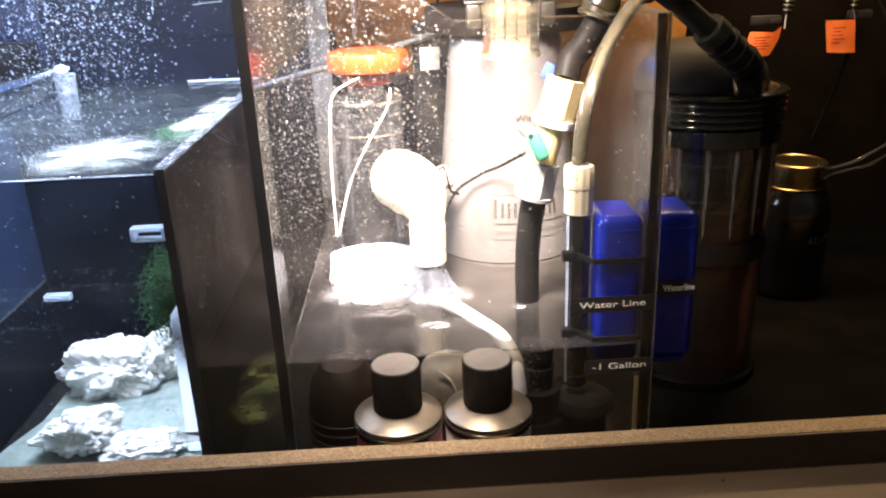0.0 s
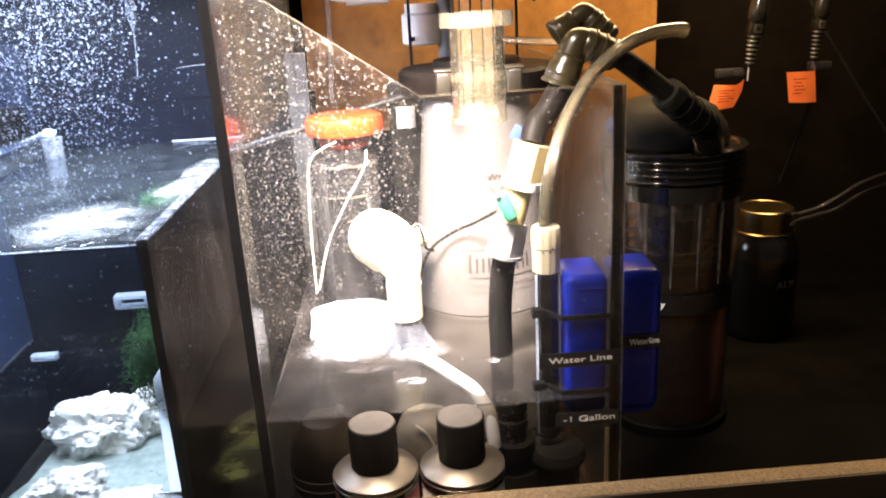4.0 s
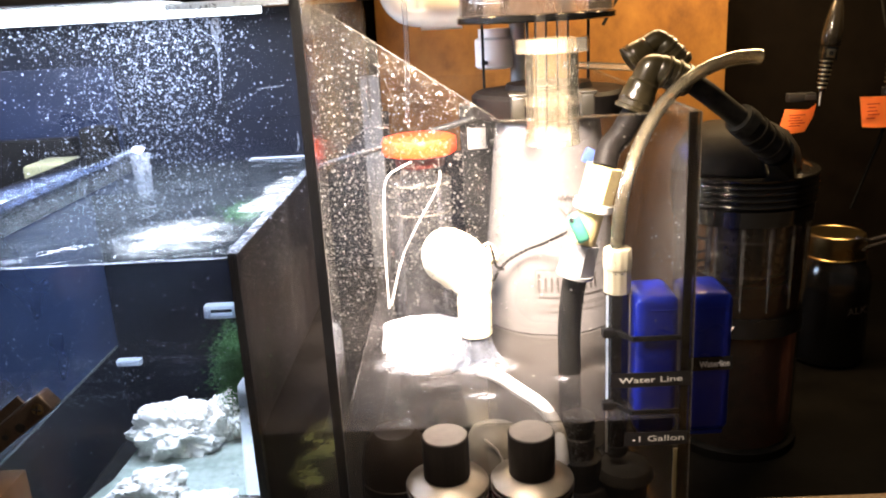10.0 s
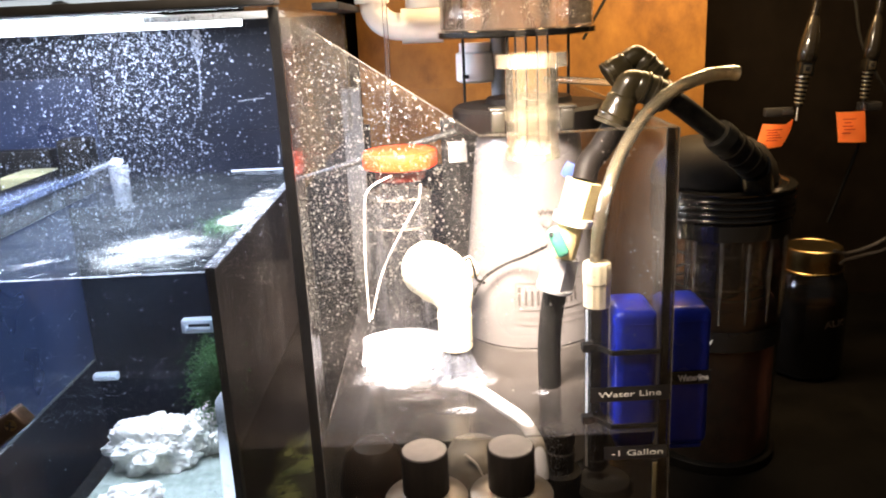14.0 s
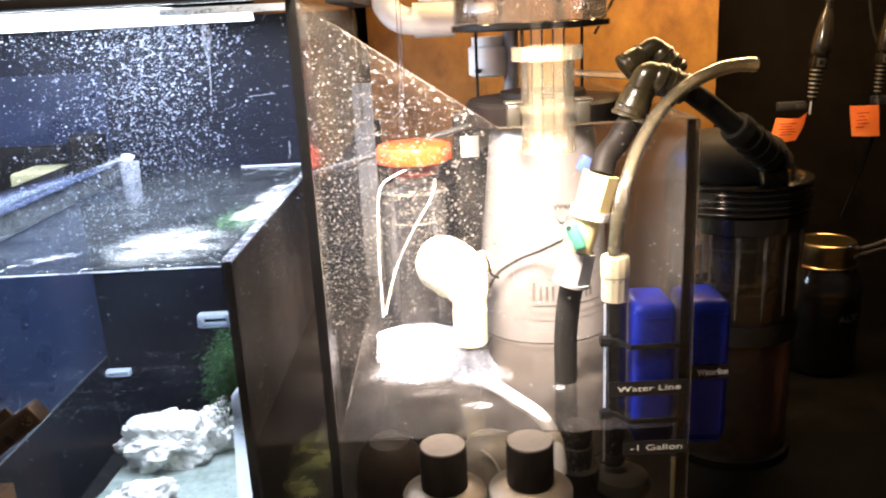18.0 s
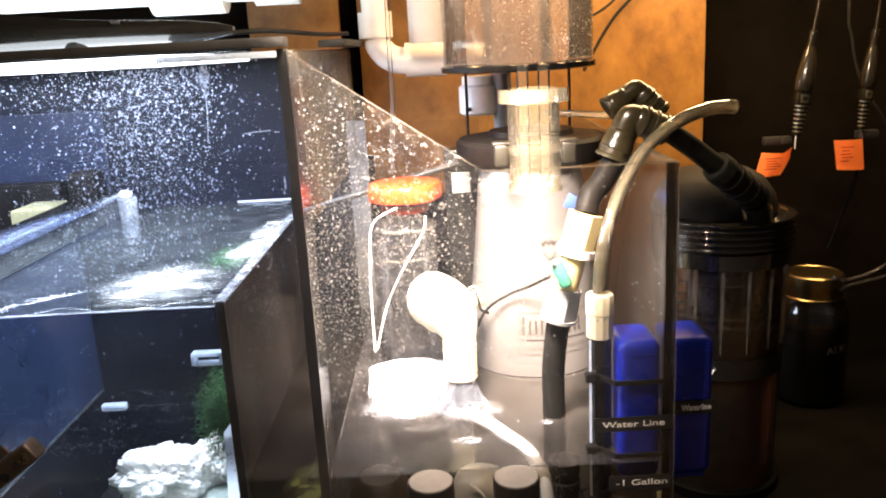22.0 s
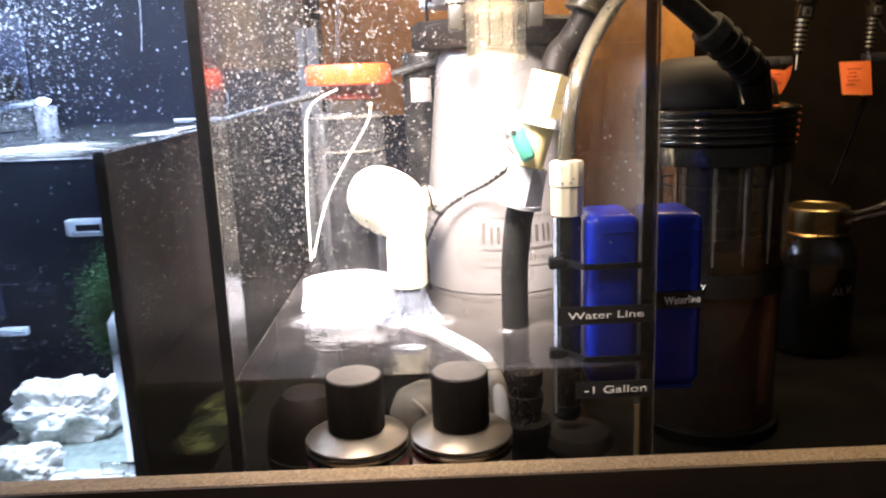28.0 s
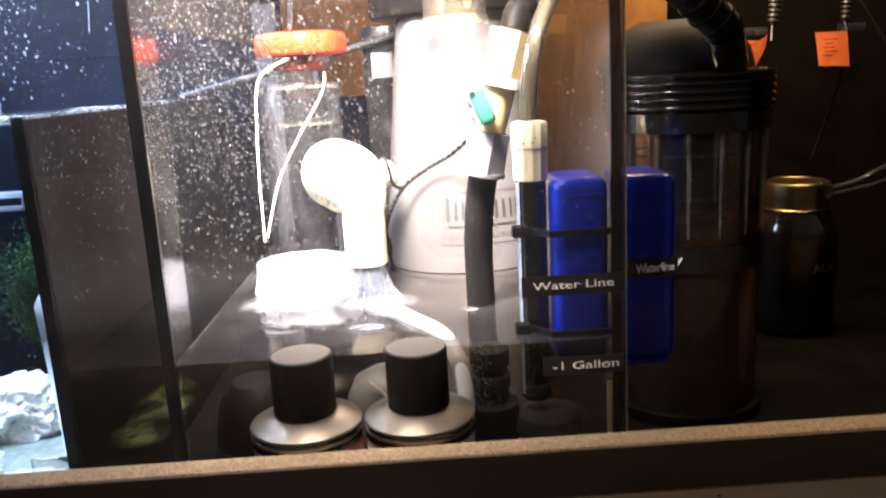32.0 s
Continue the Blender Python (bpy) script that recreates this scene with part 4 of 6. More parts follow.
def scum(x, y, rx, ry, seed, z):
    """A ragged thin film floating on water."""
    bm = bmesh.new()
    rings, seg = 12, 60
    rows = []
    for k in range(1, rings + 1):
        row = []
        for j in range(seg):
            a = 2 * math.pi * j / seg
            d = Vector((math.cos(a), math.sin(a), 0))
            e = 1 + 0.35 * noise.noise(d * 1.5 + Vector((seed, 0, 0))) + 0.18 * noise.noise(d * 5 + Vector((0, seed, 0)))
            p = Vector((x + rx * e * k / rings * d.x, y + ry * e * k / rings * d.y, 0))
            p.z = z + 0.0012 * noise.noise(p * 90) * (1 - k / rings)
            row.append(bm.verts.new(p))
        rows.append(row)
    for lo, hi in zip(rows, rows[1:]):
        for j in range(seg):
            bm.faces.new((lo[j], lo[(j + 1) % seg], hi[(j + 1) % seg], hi[j]))
    bm.faces.new(rows[0])
    return bm


for sx, sy, rx, ry, sd in ((-0.286, 0.745, 0.056, 0.082, 2.0), (-0.284, 0.745, 0.042, 0.060, 5.0), (-0.232, 0.930, 0.018, 0.080, 8.0), (-0.234, 0.845, 0.020, 0.050, 11.0)):
    f = tagged(part("floating_film", scum(sx, sy, rx, ry, sd, HIGH + 0.0015 + 0.0003 * sd), SCUM), "bright pale film floating on the rippled water", "film", "floating films")
for ax, ay, rx, ry, sd in ((-0.180, 0.750, 0.026, 0.060, 21.0), (-0.176, 0.700, 0.026, 0.030, 24.0)):
    part("algae_film", scum(ax, ay, rx, ry, sd, 0.012 + 0.0004 * (sd - 21)), ALGAE_FILM, tank, "green-brown algae film")
random.seed(9)
tuft = thing("green_algae", (-0.245, 0.70, 0.10), "soft green algae growing on the baffle", "algae")
verts, faces = [], []
for _ in range(9000):
    p = Vector((-0.238 + random.gauss(0, 0.009), random.uniform(0.685, 0.74), 0.125 + random.gauss(0, 0.0165)))
    d = Vector((random.uniform(-1, 1), random.uniform(-1, 0.3), random.uniform(-1, 0.6))).normalized()
    s = d.orthogonal().normalized() * 0.0005
    b = len(verts)
    L = random.uniform(0.0015, 0.0045)
    verts += [p - s, p + s, p + d * L]
    faces.append((b, b + 1, b + 2))
stuff("strands", (verts, faces), MOSS, tuft)
tuft2 = thing("green_algae", (-0.26, 0.88, 0.23), "soft green algae on the rock under the surface", "algae")
verts, faces = [], []
for _ in range(1600):
    p = Vector((-0.258 + random.gauss(0, 0.012), 0.880 + random.gauss(0, 0.022), 0.232 + random.gauss(0, 0.003)))
    d = Vector((random.uniform(-1, 1), random.uniform(-1, 1), random.uniform(-0.2, 0.6))).normalized()
    s = d.orthogonal().normalized() * 0.0005
    b = len(verts)
    L = random.uniform(0.002, 0.005)
    verts += [p - s, p + s, p + d * L]
    faces.append((b, b + 1, b + 2))
stuff("strands", (verts, faces), MOSS, tuft2)

foam_strip = tagged(part("foam_strip", box(-0.598, -0.546, 1.060, 1.130, 0.205, 0.2660, bevel=0.005), YELLOW_FOAM), "yellowed filter foam in the end chamber", "foam")
tagged(part("foam_holder", box(-0.720, -0.560, 1.1320, 1.158, 0.205, 0.2900, bevel=0.003), CAP_DARK), "black holder behind the yellowed foam", "holder")
tagged(part("circulation_pump", box(-0.528, -0.488, 1.085, 1.125, 0.200, 0.3080, bevel=0.006, segments=3), CAP_DARK), "small black circulation pump in the end chamber", "pump")

# strip lamp lying on the tank rim
strip = thing("strip_lamp", (-0.45, 0.78, 0.455), "black strip lamp with bright white tubes over the tank", "lamp")
part("diffuser", box(-0.90, -0.262, 0.722, 1.080, 0.4420, 0.4515, bevel=0.001), LED, strip, "glowing white diffuser")
bm = lathe([(0.016, 0), (0.0195, 0.01), (0.0205, 0.30), (0.0205, 0.50), (0.0195, 0.545), (0.0160, 0.58), (0.0125, 0.61), (0.0108, 0.66), (0.0095, 0.71), (0.0070, 0.735), (0.0035, 0.75)], (-0.95, 0.76, 0.4895), 36, Vector((0.75, 0, -0.0195)).normalized())
part("housing", bm, BLACK_GLOSS, strip, "glossy black tapered housing")
part("end_bar", box(-0.2618, -0.150, 0.722, 0.760, 0.4445, 0.4500, bevel=0.001), STRIP_WHITE, strip, "pale end bar")
part("foot", lathe([(0.0115, 0.4605), (0.0112, 0.4660), (0.0085, 0.4670), (0.0085, 0.4740)], (-0.342, 0.76, 0), 20), BLACK_RUBBER, strip, "black rubber foot")
part("lens", box(-0.305, -0.298, 0.7490, 0.7515, 0.4805, 0.4835), BLACK_MATT, strip)
part("cable", hose([(-0.205, 0.76, 0.468), (-0.17, 0.77, 0.468), (-0.13, 0.80, 0.4635), (-0.11, 0.86, 0.4640)], 0.0022, seg=8), BLACK_RUBBER, strip, "thin black cable")

# ---- white plumbing at the back ----
def pipe_run(points, r, sockets, label):
    run = thing("drain_pipe", points[0], label, "pipe", "white drain pipes")
    part("pipe", hose(points, r, seg=24, n=6), PVC_WHITE, run)
    for a, b, rr in sockets:
        part("socket", rod(a, b, rr, seg=28), PVC_WHITE, run)
    return run


pipe_run([(-0.100, 1.115, 0.62), (-0.098, 1.115, 0.475), (-0.094, 1.115, 0.448), (-0.075, 1.115, 0.433), (-0.04, 1.115, 0.431), (0.06, 1.115, 0.431)], 0.0175,
         [((-0.099, 1.115, 0.462), (-0.099, 1.115, 0.495), 0.0225), ((-0.062, 1.115, 0.4315), (-0.008, 1.115, 0.4315), 0.0225)], "white plastic drain pipe with a curved elbow")
pipe_run([(-0.95, 1.115, 0.533), (-0.42, 1.115, 0.533), (-0.20, 1.115, 0.532), (-0.10, 1.12, 0.533), (0.02, 1.12, 0.533)], 0.0150,
         [((-0.385, 1.115, 0.533), (-0.292, 1.115, 0.5325), 0.0285), ((-0.252, 1.115, 0.5325), (-0.195, 1.115, 0.532), 0.0215)], "white plastic return pipe with wide sockets")
box_w = thing("drain_socket", (-0.030, 1.05, 0.452), "bright white plastic pipe socket", "pipe")
part("sleeve", lathe([(0.0225, 0.452), (0.0235, 0.455), (0.0235, 0.56), (0.0225, 0.561)], (-0.030, 1.05, 0), 36), PVC_WHITE, box_w)
valve_w = thing("union_valve", (0.032, 1.05, 0.36), "white plastic union valve under the cup", "valve", )
part("body", lathe([(0.020, 0.360), (0.0245, 0.363), (0.0245, 0.395), (0.020, 0.398), (0.020, 0.408)], (0.030, 1.05, 0), 32), PVC_WHITE, valve_w)
part("notch", box(0.012, 0.020, 1.0235, 1.0262, 0.366, 0.371, bevel=0.0008), BLACK_MATT, valve_w)
part("spigot", rod((0.058, 1.045, 0.33), (0.058, 1.045, 0.415), 0.0095), PVC_GREY, valve_w, "grey pipe stub")
drip = thing("drip_line", (-0.07, 0.95, 0.30), "thin clear drip hose above the orange lid", "hose")
part("line", hose([(-0.072, 0.95, 0.56), (-0.0735, 0.95, 0.46), (-0.074, 0.95, 0.387), (-0.079, 0.95, 0.309)], 0.0028, seg=10), DRIP, drip)
wand = thing("support_rod", (-0.1, 1.04, 0.26), "black rod lying across behind the jar", "rod")
part("rod", rod((-0.213, 1.02, 0.2485), (0.030, 1.06, 0.305), 0.0040, seg=16), DARK_GREY, wand)

drip_mark = thing("salt_drip", (-0.35, TANK_BACK, 0.36), "white salt drip dried on the black back pane", "stain")
bm = hose([(-0.3465, TANK_BACK - 0.0006, 0.440), (-0.3470, TANK_BACK - 0.0006, 0.418), (-0.3480, TANK_BACK - 0.0006, 0.398), (-0.3485, TANK_BACK - 0.0006, 0.382), (-0.3500, TANK_BACK - 0.0006, 0.358), (-0.3530, TANK_BACK - 0.0006, 0.331)], lambda t: 0.0040 + 0.0030 * math.sin(9 * t) if t < 0.5 else 0.0007, seg=8)
part("crust", bm, CREEP, drip_mark)
part("scratch", hose([(-0.300, TANK_BACK - 0.0004, 0.341), (-0.285, TANK_BACK - 0.0004, 0.3425), (-0.262, TANK_BACK - 0.0004, 0.344)], 0.0006, seg=6), CREEP, drip_mark, "thin pale scratch")
part("twig_stain", hose([(-0.252, TANK_BACK - 0.0004, 0.252), (-0.249, TANK_BACK - 0.0004, 0.262), (-0.2495, TANK_BACK - 0.0004, 0.276)], 0.0011, seg=6), CREEP, drip_mark, "pale dried stain")

# ---- skimmer ----
SX, SY = 0.081, 0.938


def body_r(z):
    """The radius of the tapering body."""
    return 0.0720 + (0.177 - z) * 0.1


skimmer = thing("protein_skimmer", (SX, SY, -0.077), "frosted white skimmer body with printed marks and black collar", "skimmer")
part("base", lathe([(0.060, -0.077), (0.0800, -0.076), (0.0805, 0.0765), (0.077, 0.0778)], (SX, SY, 0), 60), LOWER_BODY, skimmer, "lower body under water, its dimness in the colour")
part("body", lathe([(body_r(0.0782) - 0.001, 0.0782), (body_r(0.09), 0.09), (body_r(0.20), 0.20), (body_r(0.305), 0.305), (0.0565, 0.3118)], (SX, SY, 0), 72), SKIM_WHITE, skimmer, "frosted white body")
part("collar", lathe([(0.070, 0.3122), (0.086, 0.3130), (0.088, 0.316), (0.088, 0.336), (0.084, 0.340), (0.050, 0.342), (0.048, 0.348), (0.02, 0.350)], (SX + 0.004, SY + 0.02, 0), 64), CAP_BLACK, skimmer, "black screw collar")
for a in (20, 140, 260):
    cx, cy = SX - 0.012 + 0.072 * math.cos(radians(a)), SY + 0.03 + 0.072 * math.sin(radians(a))
    part("post", rod((cx, cy, 0.335), (cx, cy, 0.416), 0.0018, seg=10), BLACK_RUBBER, skimmer, "thin black post")
cup = part("cup_base", lathe([(0.088, 0.4155), (0.0905, 0.417), (0.0905, 0.4225), (0.088, 0.424)], (0.074, 0.975, 0), 72), BLACK_GLOSS, skimmer, "dark round base plate")
part("cup_wall", sleeve([(0.0870, 0.4243), (0.0870, 0.60)], (0.074, 0.975), 72), CUP_PLASTIC, cup, "clear stained cup wall")
part("riser", sleeve([(0.0420, 0.4243), (0.040, 0.44), (0.040, 0.58)], (0.074, 0.975), 48), CUP_PLASTIC, cup, "clear inner riser")
random.seed(12)
beads = []
for _ in range(5200):
    a, z = random.uniform(-2.9, -0.25), random.uniform(0.43, 0.56)
    if random.random() < 0.25 + 0.75 * math.exp(-((a + 1.3) / 0.5) ** 2):
        beads.append((a, z))
vs, fs = [], []
for a, z in beads:
    p, nr = Vector((0.074 + 0.0872 * math.cos(a), 0.975 + 0.0872 * math.sin(a), z)), (math.cos(a), math.sin(a), 0)
    v, f = droplets([(p, random.uniform(0.0003, 0.0012))], nr)
    fs += [tuple(i + len(vs) for i in q) for q in f]
    vs += v
stuff("cup_spray", (vs, fs), WARM_DROP, skimmer, "water drops on the cup")


def on_body(deg, z, proud=0.0006):
    a, r = radians(deg), body_r(z) + proud
    return Vector((SX + r * math.cos(a), SY + r * math.sin(a), z)), a


def patch(deg0, deg1, z0, z1, bm=None):
    """A printed patch that follows the round body."""
    bm = bm or bmesh.new()
    n = max(1, int(abs(deg1 - deg0) / 3))
    rows = [[bm.verts.new(on_body(deg0 + (deg1 - deg0) * k / n, z)[0]) for k in range(n + 1)] for z in (z0, z1)]
    for k in range(n):
        bm.faces.new((rows[0][k], rows[0][k + 1], rows[1][k + 1], rows[1][k]))
    return bm


# printed mark: a box outline with plain bars in it
bm = patch(-109, -40, 0.1517, 0.1526)
patch(-109, -40, 0.1042, 0.1051, bm)
patch(-109, -108.2, 0.1051, 0.1517, bm)
patch(-40.8, -40, 0.1051, 0.1517, bm)
part("mark_frame", bm, PRINT_PALE, skimmer, "thin printed frame")
d = -107.0
for k, w in enumerate((6, 5, 5, 5, 2.2, 6, 5, 5.5, 6, 4.5, 5)):
    if k != 4:
        part("mark_bar", patch(d, d + w * 0.44, 0.1270, 0.1475 if k in (0, 5) else 0.1435), MARK_GREY, skimmer, "dark printed bar")
    d += w
part("mark_rule", patch(-106, -44, 0.1205, 0.1220), MARK_GREY, skimmer, "printed rule")
bm = bmesh.new()
d = -105.0
while d < -42:
    w = random.uniform(1.2, 2.6)
    patch(d, d + w * 0.8, 0.1100, 0.1140, bm)
    d += w + 1.1
part("mark_small_print", bm, PRINT_PALE, skimmer, "small printed line")
p, a = on_body(-71, 0.2300, 0.0012)
letters("Water L", 0.0125, Matrix.Translation(p) @ pose(0, 0, 0, 98, 0, 12), MARK_GREY, skimmer, "level_lettering", label="printed words")
part("level_chevron", hose([on_body(-86, 0.2200)[0], on_body(-80, 0.2120)[0], on_body(-74, 0.2200)[0]], 0.0006, seg=6, n=3), MARK_GREY, skimmer)

# clear overflow tube with flanges
TX, TY = 0.0735, 0.828
tube = thing("overflow_tube", (TX, TY, 0.30), "clear acrylic overflow tube with round flanges", "tube")
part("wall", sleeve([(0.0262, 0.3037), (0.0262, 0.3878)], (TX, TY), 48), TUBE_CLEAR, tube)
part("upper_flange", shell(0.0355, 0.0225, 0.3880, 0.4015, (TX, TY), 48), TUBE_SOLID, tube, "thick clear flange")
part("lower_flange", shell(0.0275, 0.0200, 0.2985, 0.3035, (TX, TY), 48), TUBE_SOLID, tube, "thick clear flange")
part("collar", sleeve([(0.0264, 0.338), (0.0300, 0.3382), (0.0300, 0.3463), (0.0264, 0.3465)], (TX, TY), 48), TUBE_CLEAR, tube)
for dx in (-0.0345, 0.0345):
    part("lug", box(TX + dx - 0.0065, TX + dx + 0.0065, TY - 0.010, TY + 0.005, 0.3255, 0.3470, bevel=0.0020, segments=3), LUG, tube, "olive collar lug")
    part("lug_cap", box(TX + dx - 0.0085, TX + dx + 0.0085, TY - 0.012, TY + 0.007, 0.3472, 0.3500, bevel=0.0012, segments=3), LUG, tube)
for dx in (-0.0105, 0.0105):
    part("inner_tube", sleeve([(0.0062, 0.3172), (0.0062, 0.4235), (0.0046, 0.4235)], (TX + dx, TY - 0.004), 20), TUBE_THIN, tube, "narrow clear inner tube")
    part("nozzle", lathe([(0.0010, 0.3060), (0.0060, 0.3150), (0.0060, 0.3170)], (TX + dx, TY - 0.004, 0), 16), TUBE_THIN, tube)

random.seed(52)
vs, fs = [], []
for _ in range(700):
    a, z = random.uniform(-3.0, -0.1), random.uniform(0.306, 0.386)
    v, f = droplets([(Vector((TX + 0.0263 * math.cos(a), TY + 0.0263 * math.sin(a), z)), 0.0002 + 0.0006 * random.random() ** 3)], (math.cos(a), math.sin(a), 0))
    fs += [tuple(q + len(vs) for q in g) for g in f]
    vs += v
stuff("tube_spray", (vs, fs), WARM_DROP, tube, "water drops on the clear tube")
# shadows switched off for all but the lugs, so the body stays bright
for tube_part in tube.children:
    if tube_part.name.split(".")[0] != "lug":
        tube_part.visible_shadow = False

# ---- orange-lidded jar ----
JX, JY = -0.0648, 0.905
jar = thing("media_jar", (JX, JY, 0.075), "clear jar with fluted orange lid and white airline loops", "jar")
part("wall", lathe([(0.0345, 0.0755), (0.0360, 0.0770), (0.0360, 0.2545), (0.0345, 0.2570), (0.0200, 0.2580), (0.0190, 0.268)], (JX - 0.003, JY - 0.01, 0), 56), CLEAR_PLASTIC, jar, "clear plastic wall")
part("band", shell(0.0372, 0.0362, 0.2200, 0.2225, (JX - 0.003, JY - 0.01), 56), CLEAR_ACRYLIC, jar)
part("upper_band", shell(0.0374, 0.0362, 0.2520, 0.2550, (JX - 0.003, JY - 0.01), 56), CLEAR_ACRYLIC, jar)
part("neck_ring", lathe([(0.022, 0.2690), (0.0270, 0.2695), (0.0285, 0.2820)], (JX, JY, 0), 40), NECK_RED, jar, "dark red neck")
part("lid", lathe([(0.0375, 0.2825), (0.0395, 0.2835), (0.0402, 0.286), (0.0402, 0.297), (0.0388, 0.3005), (0.0340, 0.3020), (0.0, 0.3022)], (JX, JY, 0), 72, teeth=9, tooth=0.035), ORANGE_LID, jar, "fluted orange lid")
part("bail", hose([(-0.072, 0.872, 0.279), (-0.085, 0.871, 0.2735), (-0.097, 0.872, 0.266), (-0.1035, 0.874, 0.252), (-0.1060, 0.872, 0.22), (-0.1075, 0.868, 0.18), (-0.1070, 0.860, 0.118)], 0.0011, seg=10), LABEL_WHITE, jar, "white airline loop")
part("airline", hose([(-0.0425, 0.880, 0.266), (-0.0440, 0.880, 0.254), (-0.0500, 0.878, 0.241), (-0.0660, 0.874, 0.216), (-0.0810, 0.868, 0.190), (-0.0920, 0.862, 0.165), (-0.1040, 0.858, 0.122)], 0.0012, seg=10), LABEL_WHITE, jar, "white airline loop")
floss = thing("filter_floss", (-0.074, 0.845, 0.045), "bright white pad of filter floss before the jar", "filter")
bm = bmesh.new()
rows = []
for k in range(31):
    row = []
    for j in range(72):
        q = 2 * math.pi * j / 72
        d = Vector((math.cos(q), math.sin(q), 0))
        foot = 0.046 + 0.018 * max(0.0, noise.noise(d * 3.1 + Vector((1.7, 0, 0)))) + 0.006 * noise.noise(d * 9.0)
        z = foot + (0.1085 - foot) * k / 30
        r = 0.0375 if k < 25 else 0.0375 * math.sqrt(max(0.02, 1 - ((k - 24.5) / 5.55) ** 2))
        r *= 1 + 0.045 * noise.noise(d * 2.2 + Vector((0, 0, z * 60))) - 0.10 * (1 - k / 30) ** 2
        row.append(bm.verts.new((-0.0680 + 1.26 * r * d.x, 0.8520 + 0.56 * r * d.y, z + 0.0012 * noise.noise(d * 3))))
    rows.append(row)
for lo, hi in zip(rows, rows[1:]):
    for j in range(72):
        bm.faces.new((lo[j], lo[(j + 1) % 72], hi[(j + 1) % 72], hi[j]))
bm.faces.new(rows[0][::-1])
bm.faces.new(rows[-1])
part("pad", bm, MEDIA_WHITE, floss)
bm = bmesh.new()
rows = []
for j in range(121):
    q = radians(165 + 210 * j / 120)
    d = Vector((math.cos(q), math.sin(q), 0))
    tooth = max(0.0, noise.noise(Vector((j * 0.11, 3.0, 0)))) + 0.5 * max(0.0, noise.noise(Vector((j * 0.31, 7.0, 0))))
    reach = (0.010 + 0.062 * tooth) * max(0.0, -d.y) ** 0.6
    row = []
    for k in range(10):
        u = k / 9
        row.append(bm.verts.new((-0.0680 + 1.27 * 0.0370 * d.x * (1 + 0.06 * u), 0.8520 + 0.57 * 0.0370 * d.y - reach * u, 0.0970 - (0.0970 - LEVEL - 0.0012) * u ** 0.55 + 0.0006 * noise.noise(Vector((j * 0.4, k * 0.7, 0))))))
    rows.append(row)
for lo, hi in zip(rows, rows[1:]):
    for k in range(9):
        bm.faces.new((lo[k], lo[k + 1], hi[k + 1], hi[k]))
part("ragged_skirt", bm, MEDIA_WHITE, floss, "ragged wet fringe running onto the water")
stream = thing("jar_outflow", (-0.06, 0.86, 0.07), "white churning water at the foot of the jar", "foam")
random.seed(31)
part("churn", scum(-0.078, 0.806, 0.056, 0.036, 3.0, LEVEL + 0.0016), CHURN, stream, "white churned water")
part("churn_edge", scum(-0.060, 0.818, 0.030, 0.012, 6.0, LEVEL + 0.0022), FROTH, stream, "white churned water")
for cx, cy, rx, ry, sd in ((-0.101, 0.800, 0.016, 0.011, 1.0), (-0.082, 0.792, 0.013, 0.016, 12.0), (-0.058, 0.797, 0.015, 0.012, 9.0), (-0.040, 0.806, 0.016, 0.010, 15.0), (-0.070, 0.776, 0.010, 0.007, 7.0)):
    part("churn_lobe", scum(cx, cy, rx, ry, sd, LEVEL + 0.0026), CHURN, stream, "white churned water")

# ---- white elbow with its stream ----
elbow = thing("drain_elbow", (-0.013, 0.81, 0.095), "cream white drain elbow tied with a black cord, pouring water", "pipe")
part("sleeve", lathe([(0.0158, 0.1035), (0.0176, 0.1050), (0.0179, 0.1412)], (-0.0125, 0.810, 0), 40), CREAM, elbow, "cream coloured sleeve")
part("bend", hose([(-0.0125, 0.810, 0.1395), (-0.0130, 0.813, 0.154), (-0.0180, 0.824, 0.167), (-0.0280, 0.841, 0.1750), (-0.0400, 0.860, 0.1770), (-0.0500, 0.876, 0.1755)], lambda t: (0.0176 + 0.0128 * min(1, max(0, (t - 0.12) / 0.40))) * (1 if t < 0.78 else math.sqrt(max(0.05, 1 - ((t - 0.78) / 0.225) ** 2))), seg=32, n=12), CREAM, elbow, "bright cream white bend")
part("stub", rod((-0.022, 0.848, 0.166), (0.0085, 0.868, 0.1735), 0.0150, 0.0110), CREAM, elbow, "short cream stub")
part("stub_ring", lathe([(0.0118, 0), (0.0128, 0.001), (0.0128, 0.004), (0.0108, 0.005)], (0.0060, 0.8665, 0.1730), 24, (0.82, 0.54, 0.2)), CREAM, elbow)
POUR = clear("pouring_water", tint=(0.93, 0.95, 0.97), gloss=2.0, rough=0.1, haze=0.22, haze_colour=(0.72, 0.79, 0.94), haze_scale=55, patch=(0.30, 0.70, 0.4, 1.7), bump=0.6, bump_scale=120, stretch=(1, 1, 0.12))
bm = sleeve([(0.0150, 0.1034), (0.0158, 0.098), (0.0178, 0.090), (0.0215, 0.082), (0.0270, 0.0755)], (-0.0125, 0.810), 64)
for v in bm.verts:
    d = Vector((v.co.x + 0.0125, v.co.y - 0.810, 0))
    fall = (0.1034 - v.co.z) / 0.028
    v.co += d * fall * (0.45 * noise.noise(d.normalized() * 3.3) + 0.25 * noise.noise(d.normalized() * 9.0)) + Vector((-0.006, -0.004, 0)) * fall * fall
part("splash_sheet", bm, POUR, elbow, "ragged sheet of falling water")
part("churn", scum(-0.006, 0.788, 0.034, 0.028, 4.0, LEVEL + 0.0018), CHURN, elbow, "white churned water")
